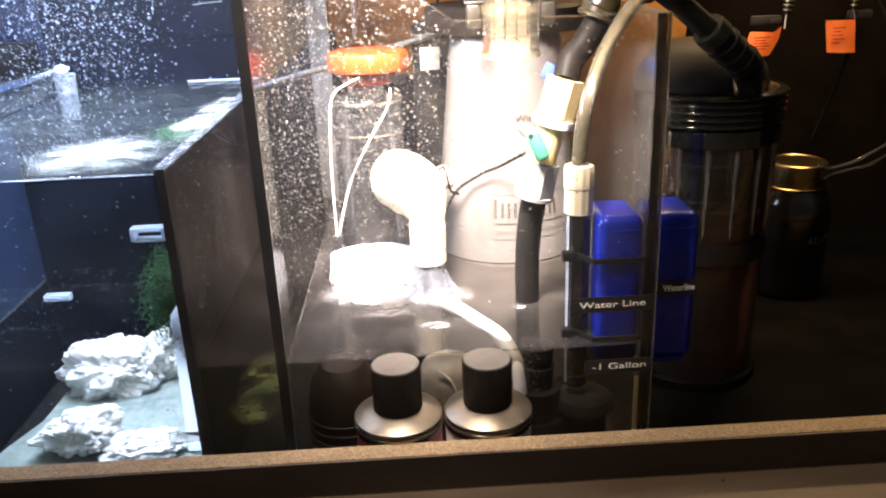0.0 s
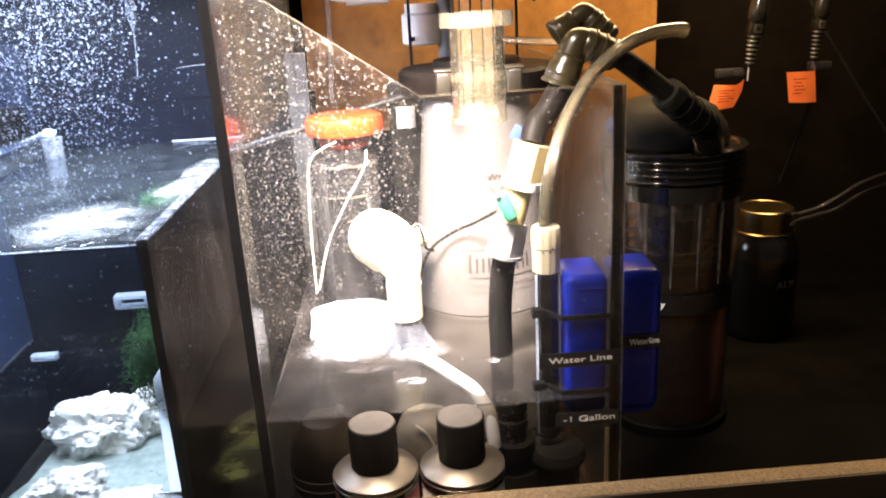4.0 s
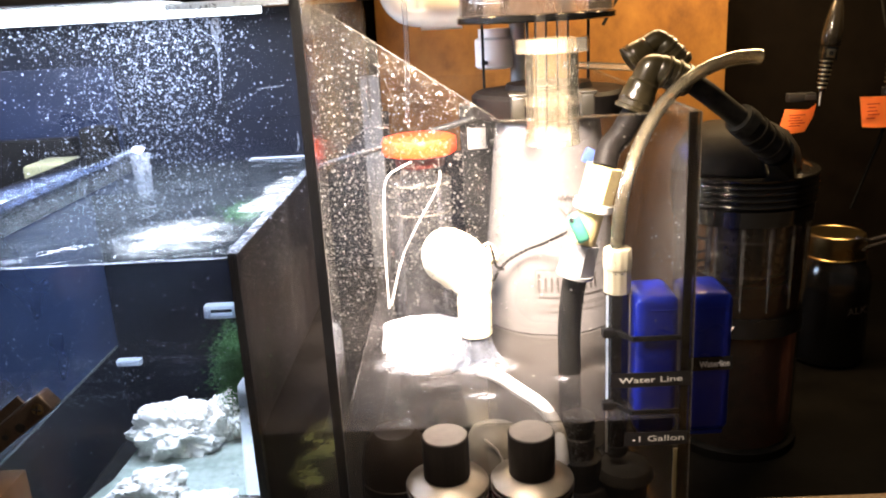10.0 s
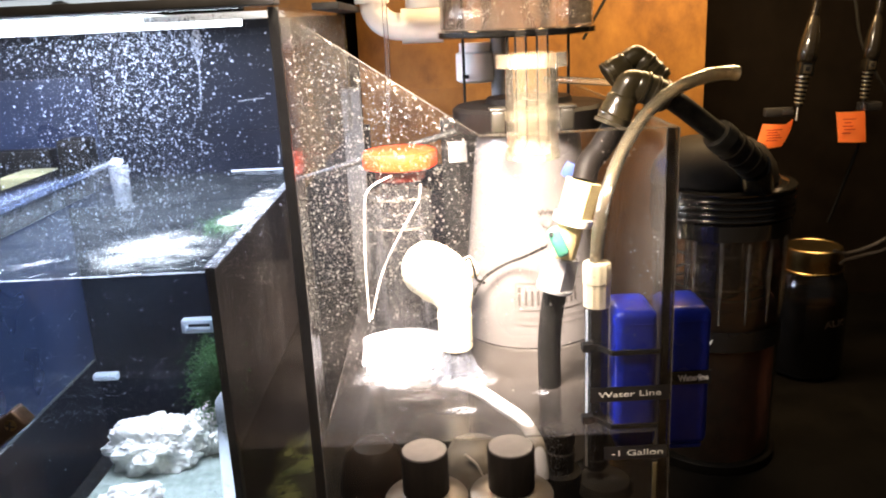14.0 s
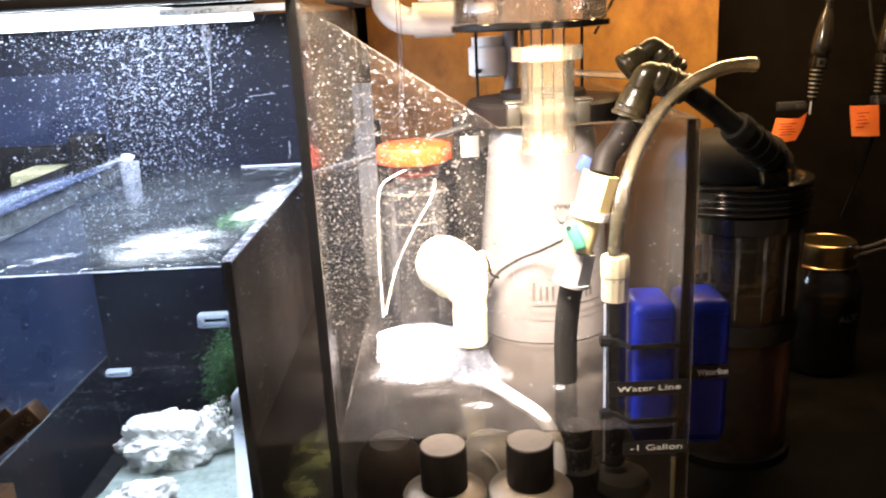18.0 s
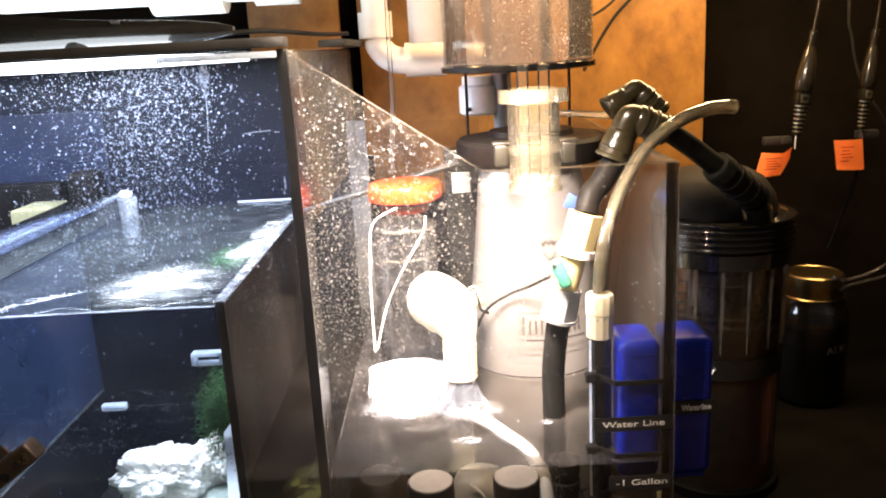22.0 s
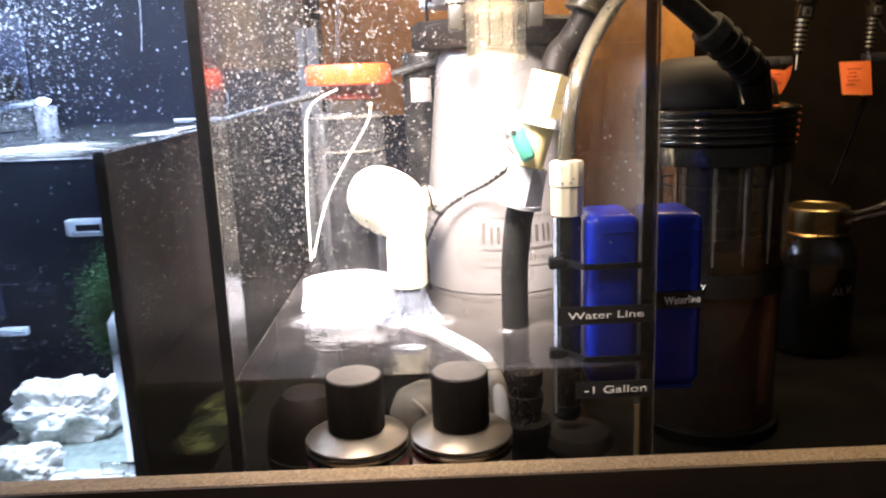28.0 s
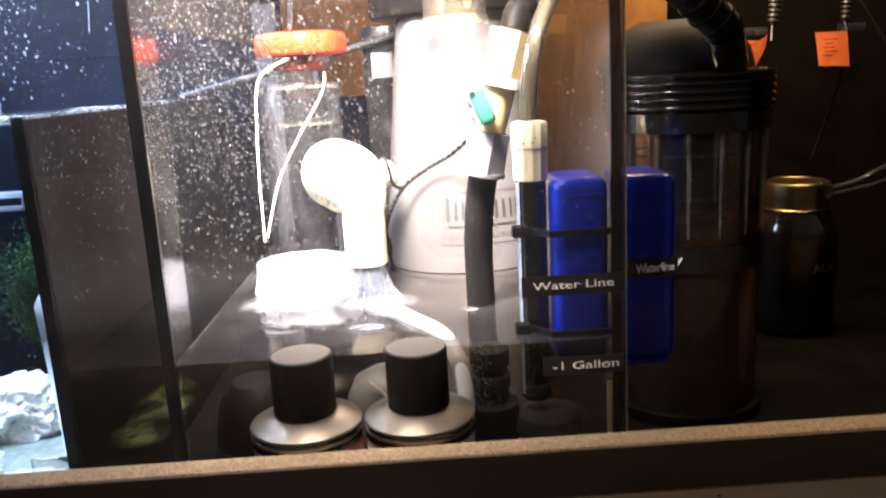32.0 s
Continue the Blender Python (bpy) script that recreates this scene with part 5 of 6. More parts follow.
cord = thing("tie_cord", (0.04, 0.79, 0.2), "dark twisted cord from the valve to the elbow", "cord")
bm = bmesh.new()
for ph in (0, math.pi):
    line = glide([(0.0850, 0.815, 0.2085), (0.0640, 0.848, 0.1880), (0.0450, 0.862, 0.1765), (0.0220, 0.868, 0.1600), (0.0090, 0.866, 0.1400), (0.0025, 0.872, 0.1200), (0.0025, 0.878, 0.1130)], 16)
    hose([q + 0.0011 * Vector((math.sin(k * 0.9 + ph), 0, math.cos(k * 0.9 + ph))) for k, q in enumerate(line)], 0.0010, seg=6, n=1, bm=bm)
part("strand", bm, BLACK_RUBBER, cord)
part("loose_end", hose([(0.0025, 0.878, 0.1135), (0.0040, 0.884, 0.100), (0.0052, 0.888, 0.088), (0.0062, 0.889, 0.0775)], lambda t: 0.0024 + 0.0012 * math.sin(7 * t), seg=8), BLACK_RUBBER, cord, "frayed dark end")
part("loop", hose([(0.0215, 0.8500, 0.1602), (0.0130, 0.8460, 0.1660), (0.0105, 0.8450, 0.1800), (0.0065, 0.8500, 0.1890), (0.0000, 0.8450, 0.1860), (-0.0040, 0.8420, 0.1800)], 0.0015, seg=8), BLACK_RUBBER, cord)
fl = thing("white_hose", (0.03, 0.75, LEVEL), "white hose floating just under the water", "hose")
part("hose", hose([(-0.010, 0.790, 0.071), (0.008, 0.765, 0.074), (0.028, 0.732, 0.0735), (0.046, 0.700, 0.072), (0.0560, 0.680, 0.060), (0.0590, 0.6765, 0.042), (0.0600, 0.6765, 0.028)], 0.0066, seg=16), PVC_WHITE, fl)
for k, (gx, gy) in enumerate(((-0.010, 0.722), (0.070, 0.752))):
    tag_f = thing("foam_patch", (gx, gy, LEVEL), "patch of pale bubbles on the water", "foam", "bubbles on the water")
    part("bubble_film", scum(gx, gy, 0.016 - 0.008 * k, 0.010 - 0.004 * k, 2.0 + k * 3, LEVEL + 0.0016), FROTH, tag_f)

# ---- valve, hoses and connector in the return chamber ----
valve = thing("ball_valve", (0.09, 0.765, 0.185), "cream and grey ball valve with green handle", "valve")
part("union_nut", rod((0.1125, 0.758, 0.286), (0.1035, 0.757, 0.254), 0.0175, 0.0170, seg=8), PVC_BEIGE, valve, "cream eight-sided union nut")
part("nut_ring", rod((0.1030, 0.757, 0.2535), (0.1010, 0.757, 0.2465), 0.0185, seg=28), PVC_WHITE, valve, "white ring")
part("neck", rod((0.1008, 0.757, 0.2462), (0.0925, 0.758, 0.2140), 0.0125, 0.0118, seg=28), PVC_BEIGE, valve, "cream neck")
part("body", rod((0.0922, 0.7585, 0.2135), (0.0850, 0.760, 0.183), 0.0165, 0.0178, seg=6), PVC_GREY, valve, "grey six-sided valve body")
part("body_lip", rod((0.0853, 0.7599, 0.1842), (0.0846, 0.7601, 0.1812), 0.0182, seg=28), PVC_GREY, valve, "grey lower lip")
part("stem", rod((0.0865, 0.744, 0.232), (0.0900, 0.754, 0.230), 0.0050, seg=16), PVC_BEIGE, valve)
G = Matrix.Translation((0.0850, 0.7375, 0.2340)) @ Euler((0, radians(-22), 0)).to_matrix().to_4x4()
part("handle", box(-0.0062, 0.0062, -0.0060, 0.0060, -0.0145, 0.0145, bevel=0.0040, m=G, segments=3), GREEN_PLASTIC, valve, "green handle")
part("handle_hole", rod(G @ Vector((-0.003, -0.0063, 0.011)), G @ Vector((-0.003, -0.0045, 0.011)), 0.0022, seg=12), BLACK_MATT, valve)
part("clip", box(-0.0075, 0.0075, -0.004, 0.004, -0.008, 0.008, bevel=0.002, m=pose(0.1150, 0.850, 0.2790, 0, 28, 0)), surface("blue_clip", (0.03, 0.065, 0.26), (0.05, 0.09, 0.33), rough=0.4, scale=60, bump=0), valve, "small blue clip")
dh = thing("down_hose", (0.083, 0.78, 0.0), "black rubber hose running down into the water", "hose")
part("hose", hose([(0.0870, 0.760, 0.184), (0.0835, 0.764, 0.165), (0.0805, 0.770, 0.125), (0.0805, 0.772, 0.085), (0.081, 0.772, 0.045), (0.080, 0.770, 0.02)], 0.0115, seg=20), BLACK_RUBBER, dh)
pump = thing("return_pump", (0.08, 0.72, -0.077), "black return pump with ribbed fitting under water", "pump")
part("fitting", lathe([(0.0120, 0.0600), (0.0148, 0.0590), (0.0148, 0.0470), (0.0128, 0.0460), (0.0128, 0.0400), (0.0150, 0.0390), (0.0150, 0.0300), (0.0135, 0.0290), (0.0135, 0.0180), (0.0205, 0.0170), (0.0205, -0.010), (0.0190, -0.012)][::-1], (0.0800, 0.705, 0), 32), BLACK_MATT, pump, "ribbed black fitting")
part("housing", lathe([(0.030, -0.077), (0.034, -0.074), (0.034, -0.020), (0.030, -0.0122), (0.0, -0.0122)], (0.0800, 0.712, 0), 40), BLACK_MATT, pump, "black pump housing")
part("cover", lathe([(0.0275, -0.003), (0.0275, 0.000), (0.024, 0.0068), (0.012, 0.0100), (0.0, 0.0106)], (0.1225, 0.702, 0), 36), DARK_GREY, pump, "dark grey round cover")
part("cover_post", lathe([(0.020, -0.077), (0.0215, -0.0035)], (0.1225, 0.702, 0), 30), BLACK_MATT, pump)
random.seed(77)
vs, fs = [], []
for _ in range(420):
    q, z = random.gauss(-2.3, 0.45), random.uniform(0.012, 0.066)
    v, f = droplets([(Vector((0.080 + 0.0152 * math.cos(q), 0.705 + 0.0152 * math.sin(q), z)), random.uniform(0.0002, 0.0007))], (math.cos(q), math.sin(q), 0))
    fs += [tuple(i + len(vs) for i in g) for g in f]
    vs += v
for _ in range(260):
    q, z = random.gauss(-2.35, 0.35), random.uniform(0.022, 0.075)
    v, f = droplets([(Vector((0.1145 + 0.0113 * math.cos(q), 0.7045 + 0.0113 * math.sin(q), z)), random.uniform(0.0002, 0.0006))], (math.cos(q), math.sin(q), 0))
    fs += [tuple(i + len(vs) for i in g) for g in f]
    vs += v
stuff("bubbles", (vs, fs), BUBBLE, pump, "clinging air bubbles")
pw = thing("powerhead", (-0.01, 0.74, -0.077), "grey round powerhead lying under water", "pump")
part("shell", lathe([(0.026, -0.040), (0.030, -0.035), (0.030, -0.004), (0.024, 0.010), (0.010, 0.018), (0.0, 0.019)], (0.0, 0.735, 0.02), 36), surface("aged_grey_shell", (0.17, 0.155, 0.13), (0.27, 0.25, 0.21), rough=0.5, scale=70, bump=0.1), pw, "aged grey shell")
part("foot", box(-0.025, 0.025, 0.715, 0.755, -0.077, -0.0205, bevel=0.003), BLACK_MATT, pw)
part("vane", hose([(-0.010, 0.7085, 0.036), (0.000, 0.7065, 0.027), (0.007, 0.7060, 0.012)], 0.0012, seg=8), PVC_WHITE, pw, "pale vane")
heater = thing("submerged_pump", (-0.100, 0.74, -0.077), "dim brown round pump under water behind the glass", "pump")
part("shell", lathe([(0.028, -0.077), (0.034, -0.070), (0.036, -0.010), (0.031, 0.018), (0.020, 0.032), (0.0, 0.036)], (-0.100, 0.742, 0), 40), BROWN_PUMP, heater, "brown stained shell")
for k in range(5):
    part("grille_rib", lathe([(0.0355, 0), (0.0368, 0.0006), (0.0368, 0.0020), (0.0355, 0.0026)], (-0.100, 0.742, -0.060 + 0.010 * k), 40), BROWN_PUMP, heater)
sensor = thing("level_probe", (0.115, 0.70, 0.03), "black probe tube with cream connector strapped to the magnet", "probe")
part("connector", lathe([(0.0108, 0.1820), (0.0116, 0.1825), (0.0116, 0.2040), (0.0108, 0.2045), (0.0122, 0.2050), (0.0122, 0.2210), (0.0110, 0.2230), (0.0080, 0.2235)], (0.1145, 0.7045, 0), 60, teeth=12, tooth=0.06), CREAM, sensor, "cream ribbed connector")
part("tube", lathe([(0.0100, 0.030), (0.0106, 0.032), (0.0106, 0.1818)], (0.1145, 0.7045, 0), 32), BLACK_GLOSS, sensor, "glossy black tube")
# lamp glint along the glossy tube, added as a pale rod
part("glint_line", rod((0.1040, 0.6962, 0.025), (0.1040, 0.6962, 0.1815), 0.0012, seg=8), STRIP_BRIGHT, sensor, "thin pale rod for the glint down the tube")
part("tip", lathe([(0.0090, 0.018), (0.0112, 0.021), (0.0112, 0.0298)], (0.1145, 0.7045, 0), 32), BLACK_MATT, sensor)
for z in (0.148, 0.0765):
    bm = slab([(0.1000, 0.6890), (0.1120, 0.6885), (0.1220, 0.6735), (0.1640, 0.6735), (0.1640, 0.6755), (0.1230, 0.6755), (0.1130, 0.6915), (0.1000, 0.6920)], z - 0.0022, z + 0.0022, "z")
    part("strap", bm, BLACK_RUBBER, sensor, "black rubber strap")
    part("strap_knot", box(0.0985, 0.1095, 0.6870, 0.6960, z - 0.0042, z + 0.0042, bevel=0.0015), BLACK_RUBBER, sensor, "black strap knot")
air = thing("airline_hose", (0.1145, 0.7045, 0.22), "clear flexible hose arching out of the connector", "hose")
ARCH = [(0.1140, 0.7045, 0.2236), (0.1150, 0.7040, 0.241), (0.1175, 0.705, 0.262), (0.1231, 0.710, 0.2818), (0.1350, 0.725, 0.3058), (0.1507, 0.740, 0.3278), (0.1655, 0.748, 0.3450), (0.1840, 0.755, 0.3595), (0.2060, 0.764, 0.3700), (0.2323, 0.780, 0.3755), (0.2558, 0.795, 0.3760), (0.2640, 0.798, 0.3745)]
part("hose", hose(ARCH, lambda t: 0.0061 + 0.0013 * max(0.0, t - 0.6) / 0.4, seg=18), HOSE_CLEAR, air)
part("bore", hose(ARCH, 0.0036, seg=14), HOSE_CLEAR, air, "clear inner bore")

# blue magnet pair on the right pane
for inner, x0, x1, y0, z0, z1 in ((True, 0.1262, 0.1640, 0.6765, 0.0470, 0.1850), (False, 0.1712, 0.2122, 0.6805, 0.0455, 0.1840)):
    mag = thing("magnet_holder", ((x0 + x1) / 2, 0.71, z0), "blue rounded plastic magnet block inside the pane" if inner else "blue rounded plastic magnet block with a label tape", "magnet", "magnet pair on the pane")
    part("shell", box(x0, x1, y0, y0 + 0.055, z0 + 0.004, z1, bevel=0.0085, segments=4), BLUE_PLASTIC, mag)
    part("seat", box(x0 + 0.004, x1 - 0.004, y0 + 0.004, y0 + 0.051, z0, z0 + 0.0045, bevel=0.002), BLUE_PLASTIC, mag)
    part("ridge", box(x0 + 0.010, x1 - 0.004, y0 - 0.0006, y0 + 0.002, z1 - 0.0130, z1 - 0.0118, bevel=0.0004), BLUE_PLASTIC, mag, "raised moulding line")
    if not inner:
        part("label_tape", box(0.1715, 0.2120, 0.6792, 0.6802, 0.1125, 0.1255), TAPE, mag, "black label tape")
        letters("Waterline", 0.0080, facing(0.1962, 0.67895, 0.1187, 1.5), TEXT_BRIGHT, mag, squeeze=0.82, bold=0.0002)

# label tapes on the front pane
for words, x0, x1, z0, z1, zc, xc, size in (("Water Line", 0.1000, 0.1690, 0.1090, 0.1228, 0.1158, 0.1350, 0.0076), ("-1 Gallon", 0.1130, 0.1690, 0.0520, 0.0650, 0.0583, 0.1425, 0.0080)):
    tape = thing("label_tape", (x0, GLASS, z0), "black label tape with white words on the glass", "label", "label tapes on the front pane")
    part("tape", box(x0, x1, GLASS - 0.0005, GLASS - 0.0001, z0, z1), TAPE, tape)
    letters(words, size, facing(xc, GLASS - 0.0008, zc, 0.5), TEXT_WHITE, tape, squeeze=1.56)

# ---- black barbed elbows and hoses ----
def elbow_fit(foot, corner, tip, r, label):
    """A barbed elbow: a flared nut below, a swollen corner and a ribbed arm."""
    e = thing("hose_elbow", foot, label, "hose fitting", "black barbed fittings")
    f, k, t = Vector(foot), Vector(corner), Vector(tip)
    d, u = (k - f), (t - k)
    L, M = d.length, u.length
    part("nut", lathe([(r * 1.25, 0), (r * 1.34, 0.001), (r * 1.34, 0.0035), (r * 1.22, 0.0042), (r * 1.22, L * 0.42), (r * 1.12, L * 0.46), (r * 1.12, L * 0.62), (r, L * 0.66)], f, 32, d.normalized()), FITTING, e, "black flared nut")
    part("lip", lathe([(r * 1.27, 0), (r * 1.29, 0.0012), (r * 1.24, 0.0022)], f + d * 0.2, 32, d.normalized()), FITTING, e)
    part("corner", hose([f + d * 0.60, f + d * 0.85, k + (u.normalized() - d.normalized()) * r * 0.12, k + u * 0.18, k + u * 0.4], r, seg=24, n=8), FITTING, e, "rounded corner")
    part("arm", lathe([(r, M * 0.15), (r * 1.12, M * 0.2), (r * 1.12, M * 0.95), (r * 1.02, M)], k, 32, u.normalized()), FITTING, e)
    for q in (0.30, 0.55, 0.80):
        part("rib", lathe([(r * 1.12, 0), (r * 1.24, 0.0010), (r * 1.24, 0.0032), (r * 1.12, 0.0042)], k + u * q, 32, u.normalized()), FITTING, e, "raised rib")
    return e


elbow_fit((0.1410, 0.778, 0.3330), (0.1590, 0.780, 0.3730), (0.1950, 0.780, 0.3560), 0.0128, "glossy black barbed hose elbow")
elbow_fit((0.1480, 0.830, 0.3750), (0.1780, 0.832, 0.3950), (0.2030, 0.830, 0.3680), 0.0104, "glossy black barbed hose elbow")
bh = thing("feed_hose", (0.12, 0.775, 0.28), "black hose from the valve up to the elbow", "hose")
part("hose", hose([(0.1130, 0.762, 0.284), (0.1190, 0.770, 0.300), (0.1310, 0.776, 0.312), (0.1470, 0.778, 0.337)], 0.0115, seg=20), CAP_BLACK, bh)
bh2 = thing("reactor_hose", (0.22, 0.785, 0.33), "black hose from the elbow down to the reactor lid", "hose")
part("hose", hose([(0.1960, 0.780, 0.357), (0.2150, 0.782, 0.343), (0.2400, 0.790, 0.324), (0.2600, 0.796, 0.309)], 0.0102, seg=20), BLACK_RUBBER, bh2)
part("clamp", rod((0.2480, 0.792, 0.3175), (0.2560, 0.794, 0.3110), 0.0158, seg=28), BLACK_RUBBER, bh2, "black clamp ring")
part("clamp_lip", rod((0.2455, 0.791, 0.3195), (0.2475, 0.7918, 0.3179), 0.0150, seg=28), BLACK_RUBBER, bh2)
part("nut", rod((0.2565, 0.794, 0.3108), (0.2900, 0.808, 0.2830), 0.0138, 0.0152, seg=24), BLACK_RUBBER, bh2, "black ribbed nut")
for k in (0.2, 0.5, 0.8):
    c = Vector((0.2565, 0.794, 0.3108)).lerp(Vector((0.2900, 0.808, 0.2830)), k)
    dd = (Vector((0.2900, 0.808, 0.2830)) - Vector((0.2565, 0.794, 0.3108))).normalized()
    part("rib", rod(c - dd * 0.0018, c + dd * 0.0018, 0.0162, seg=24), CAP_BLACK, bh2)
bh3 = thing("back_hose", (0.12, 0.82, 0.37), "thin pale hose behind the fittings", "hose")
part("hose", hose([(0.10, 0.93, 0.368), (0.14, 0.90, 0.366), (0.19, 0.87, 0.362), (0.21, 0.86, 0.352)], 0.0040, seg=10), HOSE_CLEAR, bh3)

# ---- reactor canister ----
RX, RY = 0.297, 0.913
react = thing("media_reactor", (RX, RY, FLOOR), "clear ribbed canister with flat black screw lid and rusty media", "canister")
part("housing", sleeve([(0.0690, FLOOR + 0.001), (0.0705, 0.080), (0.0722, 0.194)], (RX, RY), 64), AMBER_JAR, react, "smoky clear housing")
part("foot", lathe([(0.0720, FLOOR), (0.0745, FLOOR + 0.001), (0.0745, FLOOR + 0.011), (0.0712, FLOOR + 0.013)], (RX, RY, 0), 64), CAP_DARK, react, "black foot ring")
part("media", lathe([(0.060, FLOOR + 0.0085), (0.0660, FLOOR + 0.010), (0.0668, 0.108), (0.064, 0.112), (0.0, 0.113)], (RX, RY, 0), 48), MEDIA_BROWN, react, "rusty brown media")
part("core", lathe([(0.024, 0.1135), (0.026, 0.115), (0.026, 0.193)], (RX, RY, 0), 40), BLACK_ACRYLIC, react, "dark inner tube")
for z in (0.1215, 0.1330, 0.1720):
    part("basket_ring", shell(0.0585, 0.0555, z, z + 0.0022, (RX, RY), 56), CLEAR_ACRYLIC, react, "clear basket ring")
for k in range(10):
    a = 2 * math.pi * k / 10 - 1.9
    p = Vector((RX + 0.0570 * math.cos(a), RY + 0.0570 * math.sin(a), 0))
    part("basket_bar", rod(p + Vector((0, 0, 0.1135)), p + Vector((0, 0, 0.1930)), 0.0030, seg=8), CLEAR_ACRYLIC, react, "clear basket bar")
for k in range(16):
    a = 2 * math.pi * k / 16 + 0.1
    p = Vector((RX + 0.0728 * math.cos(a), RY + 0.0728 * math.sin(a), 0))
    part("rib", rod(p + Vector((-0.0010 * math.cos(a), -0.0010 * math.sin(a), 0.100)), p + Vector((0, 0, 0.194)), 0.0012, 0.0022, seg=8), CLEAR_ACRYLIC, react, "clear rib")
bm = bmesh.new()
strip_rows = [[bm.verts.new((RX + 0.0738 * math.cos(a), RY + 0.0738 * math.sin(a), z)) for a in (radians(-118 + 5 * k) for k in range(17))] for z in (0.0680, 0.0920)]
for k in range(16):
    bm.faces.new((strip_rows[0][k], strip_rows[0][k + 1], strip_rows[1][k + 1], strip_rows[1][k]))
part("label_tape", bm, TAPE, react, "black label tape")
letters("y", 0.0110, pose(0.2680, 0.8436, 0.0815, 90, 0, -23), TEXT_BRIGHT, react, label="white letter", bold=0.0003)
part("skirt", lathe([(0.0745, 0.1945), (0.0772, 0.1955), (0.0775, 0.2125), (0.0760, 0.2135)], (RX, RY, 0), 72), BLACK_GLOSS, react, "black lid skirt")
prof = [(0.0760, 0.2137)]
for k in range(4):
    z = 0.2142 + 0.0070 * k
    prof += [(0.0770 + 0.0026 * math.sin(math.pi * q / 6) ** 0.8, z + 0.0064 * q / 6) for q in range(7)]
part("lid", lathe(prof + [(0.0785, 0.2428), (0.0796, 0.2440), (0.0798, 0.2462), (0.0788, 0.2474), (0.0700, 0.2486), (0.0690, 0.2470), (0.0, 0.2475)], (RX, RY, 0), 80), BLACK_GLOSS, react, "ridged flat black screw lid")
part("dome", lathe([(0.0690, 0.2490), (0.0700, 0.2520), (0.0660, 0.2680), (0.0540, 0.2860), (0.0380, 0.2950), (0.0, 0.2970)], (RX - 0.008, RY + 0.006, 0), 56), DOME_GREY, react, "dull dark grey dome")
part("port", rod((0.2905, 0.810, 0.2825), (0.3120, 0.850, 0.2540), 0.0165, seg=24), BLACK_GLOSS, react, "black port")

# bottles between sill and pane
for k, (bx, red) in enumerate(((-0.0450, True), (0.0270, False))):
    b = thing("supplement_bottle", (bx, 0.6225, FLOOR), "supplement bottle with red label, silver shoulder and black cap" if red else "supplement bottle with pale label, silver shoulder and black cap", "bottle", "bottles behind the sill")
    part("body", lathe([(0.031, FLOOR), (0.0345, FLOOR + 0.003), (0.0345, 0.0345), (0.0340, 0.0365)], (bx, 0.6225, 0), 48), LABEL_RED if red else LABEL_WHITE, b, "printed label wall")
    part("shoulder_ring", lathe([(0.0335, 0.0367), (0.0350, 0.0375), (0.0350, 0.0405), (0.0335, 0.0412)], (bx, 0.6225, 0), 48), BLACK_GLOSS, b, "black shoulder ring")
    part("lower_ring", lathe([(0.0345, 0.0415), (0.0354, 0.0420), (0.0354, 0.0440), (0.0345, 0.0445)], (bx, 0.6225, 0), 48), SILVER, b)
    part("gap_ring", lathe([(0.0335, 0.0447), (0.0346, 0.0450), (0.0346, 0.0462), (0.0335, 0.0465)], (bx, 0.6225, 0), 48), BLACK_GLOSS, b, "black shoulder ring")
    part("shoulder", lathe([(0.0348, 0.0467), (0.0355, 0.0474), (0.0350, 0.0486), (0.0290, 0.0512), (0.0230, 0.0532), (0.0190, 0.0540)], (bx, 0.6225, 0), 64), SILVER, b, "brushed silver shoulder")
    part("cap", lathe([(0.0186, 0.0542), (0.0194, 0.0550), (0.0194, 0.0912), (0.0191, 0.0918), (0.0187, 0.0920), (0.0, 0.0920)], (bx, 0.6225, 0), 90, teeth=45, tooth=0.012), CAP_BLACK, b, "ribbed black cap")
    part("cap_top", lathe([(0.0184, 0.0921), (0.0182, 0.0926), (0.0, 0.0927)], (bx, 0.6225, 0), 48), CAP_TOP, b, "cap top painted lighter for the light from above")

# ---- mason jar with hoses ----
MX, MY = 0.505, 1.115
mason = thing("mason_jar", (MX, MY, FLOOR), "dark filled glass jar with gold lid and hand lettering", "jar")
part("glass", lathe([(0.044, FLOOR), (0.0500, FLOOR + 0.004), (0.0510, 0.035), (0.0490, 0.050), (0.0420, 0.064), (0.0385, 0.070)], (MX, MY, 0), 48), JAR_GLASS, mason, "clear glass wall")
part("liquid", lathe([(0.042, FLOOR + 0.004), (0.0485, FLOOR + 0.008), (0.0492, 0.024), (0.048, 0.030), (0.0, 0.0302)], (MX, MY, 0), 40), DARK_LIQUID, mason, "dark liquid")
part("lid", lathe([(0.0395, 0.0705), (0.0415, 0.0710), (0.0420, 0.0728), (0.0405, 0.0742), (0.0398, 0.0860), (0.0395, 0.0990), (0.0385, 0.1038), (0.0365, 0.1052), (0.0350, 0.1040), (0.0, 0.1036)], (MX, MY, 0), 64), GOLD, mason, "gold screw lid")
letters("ALK", 0.0145, Matrix.Translation((MX + 0.014, MY - 0.0512, 0.004)) @ pose(0, 0, 0, 90, 0, 14) @ pose(0, 0, 0, 0, 0, 3), TEXT_GREY, mason, squeeze=1.2, label="white hand lettering")
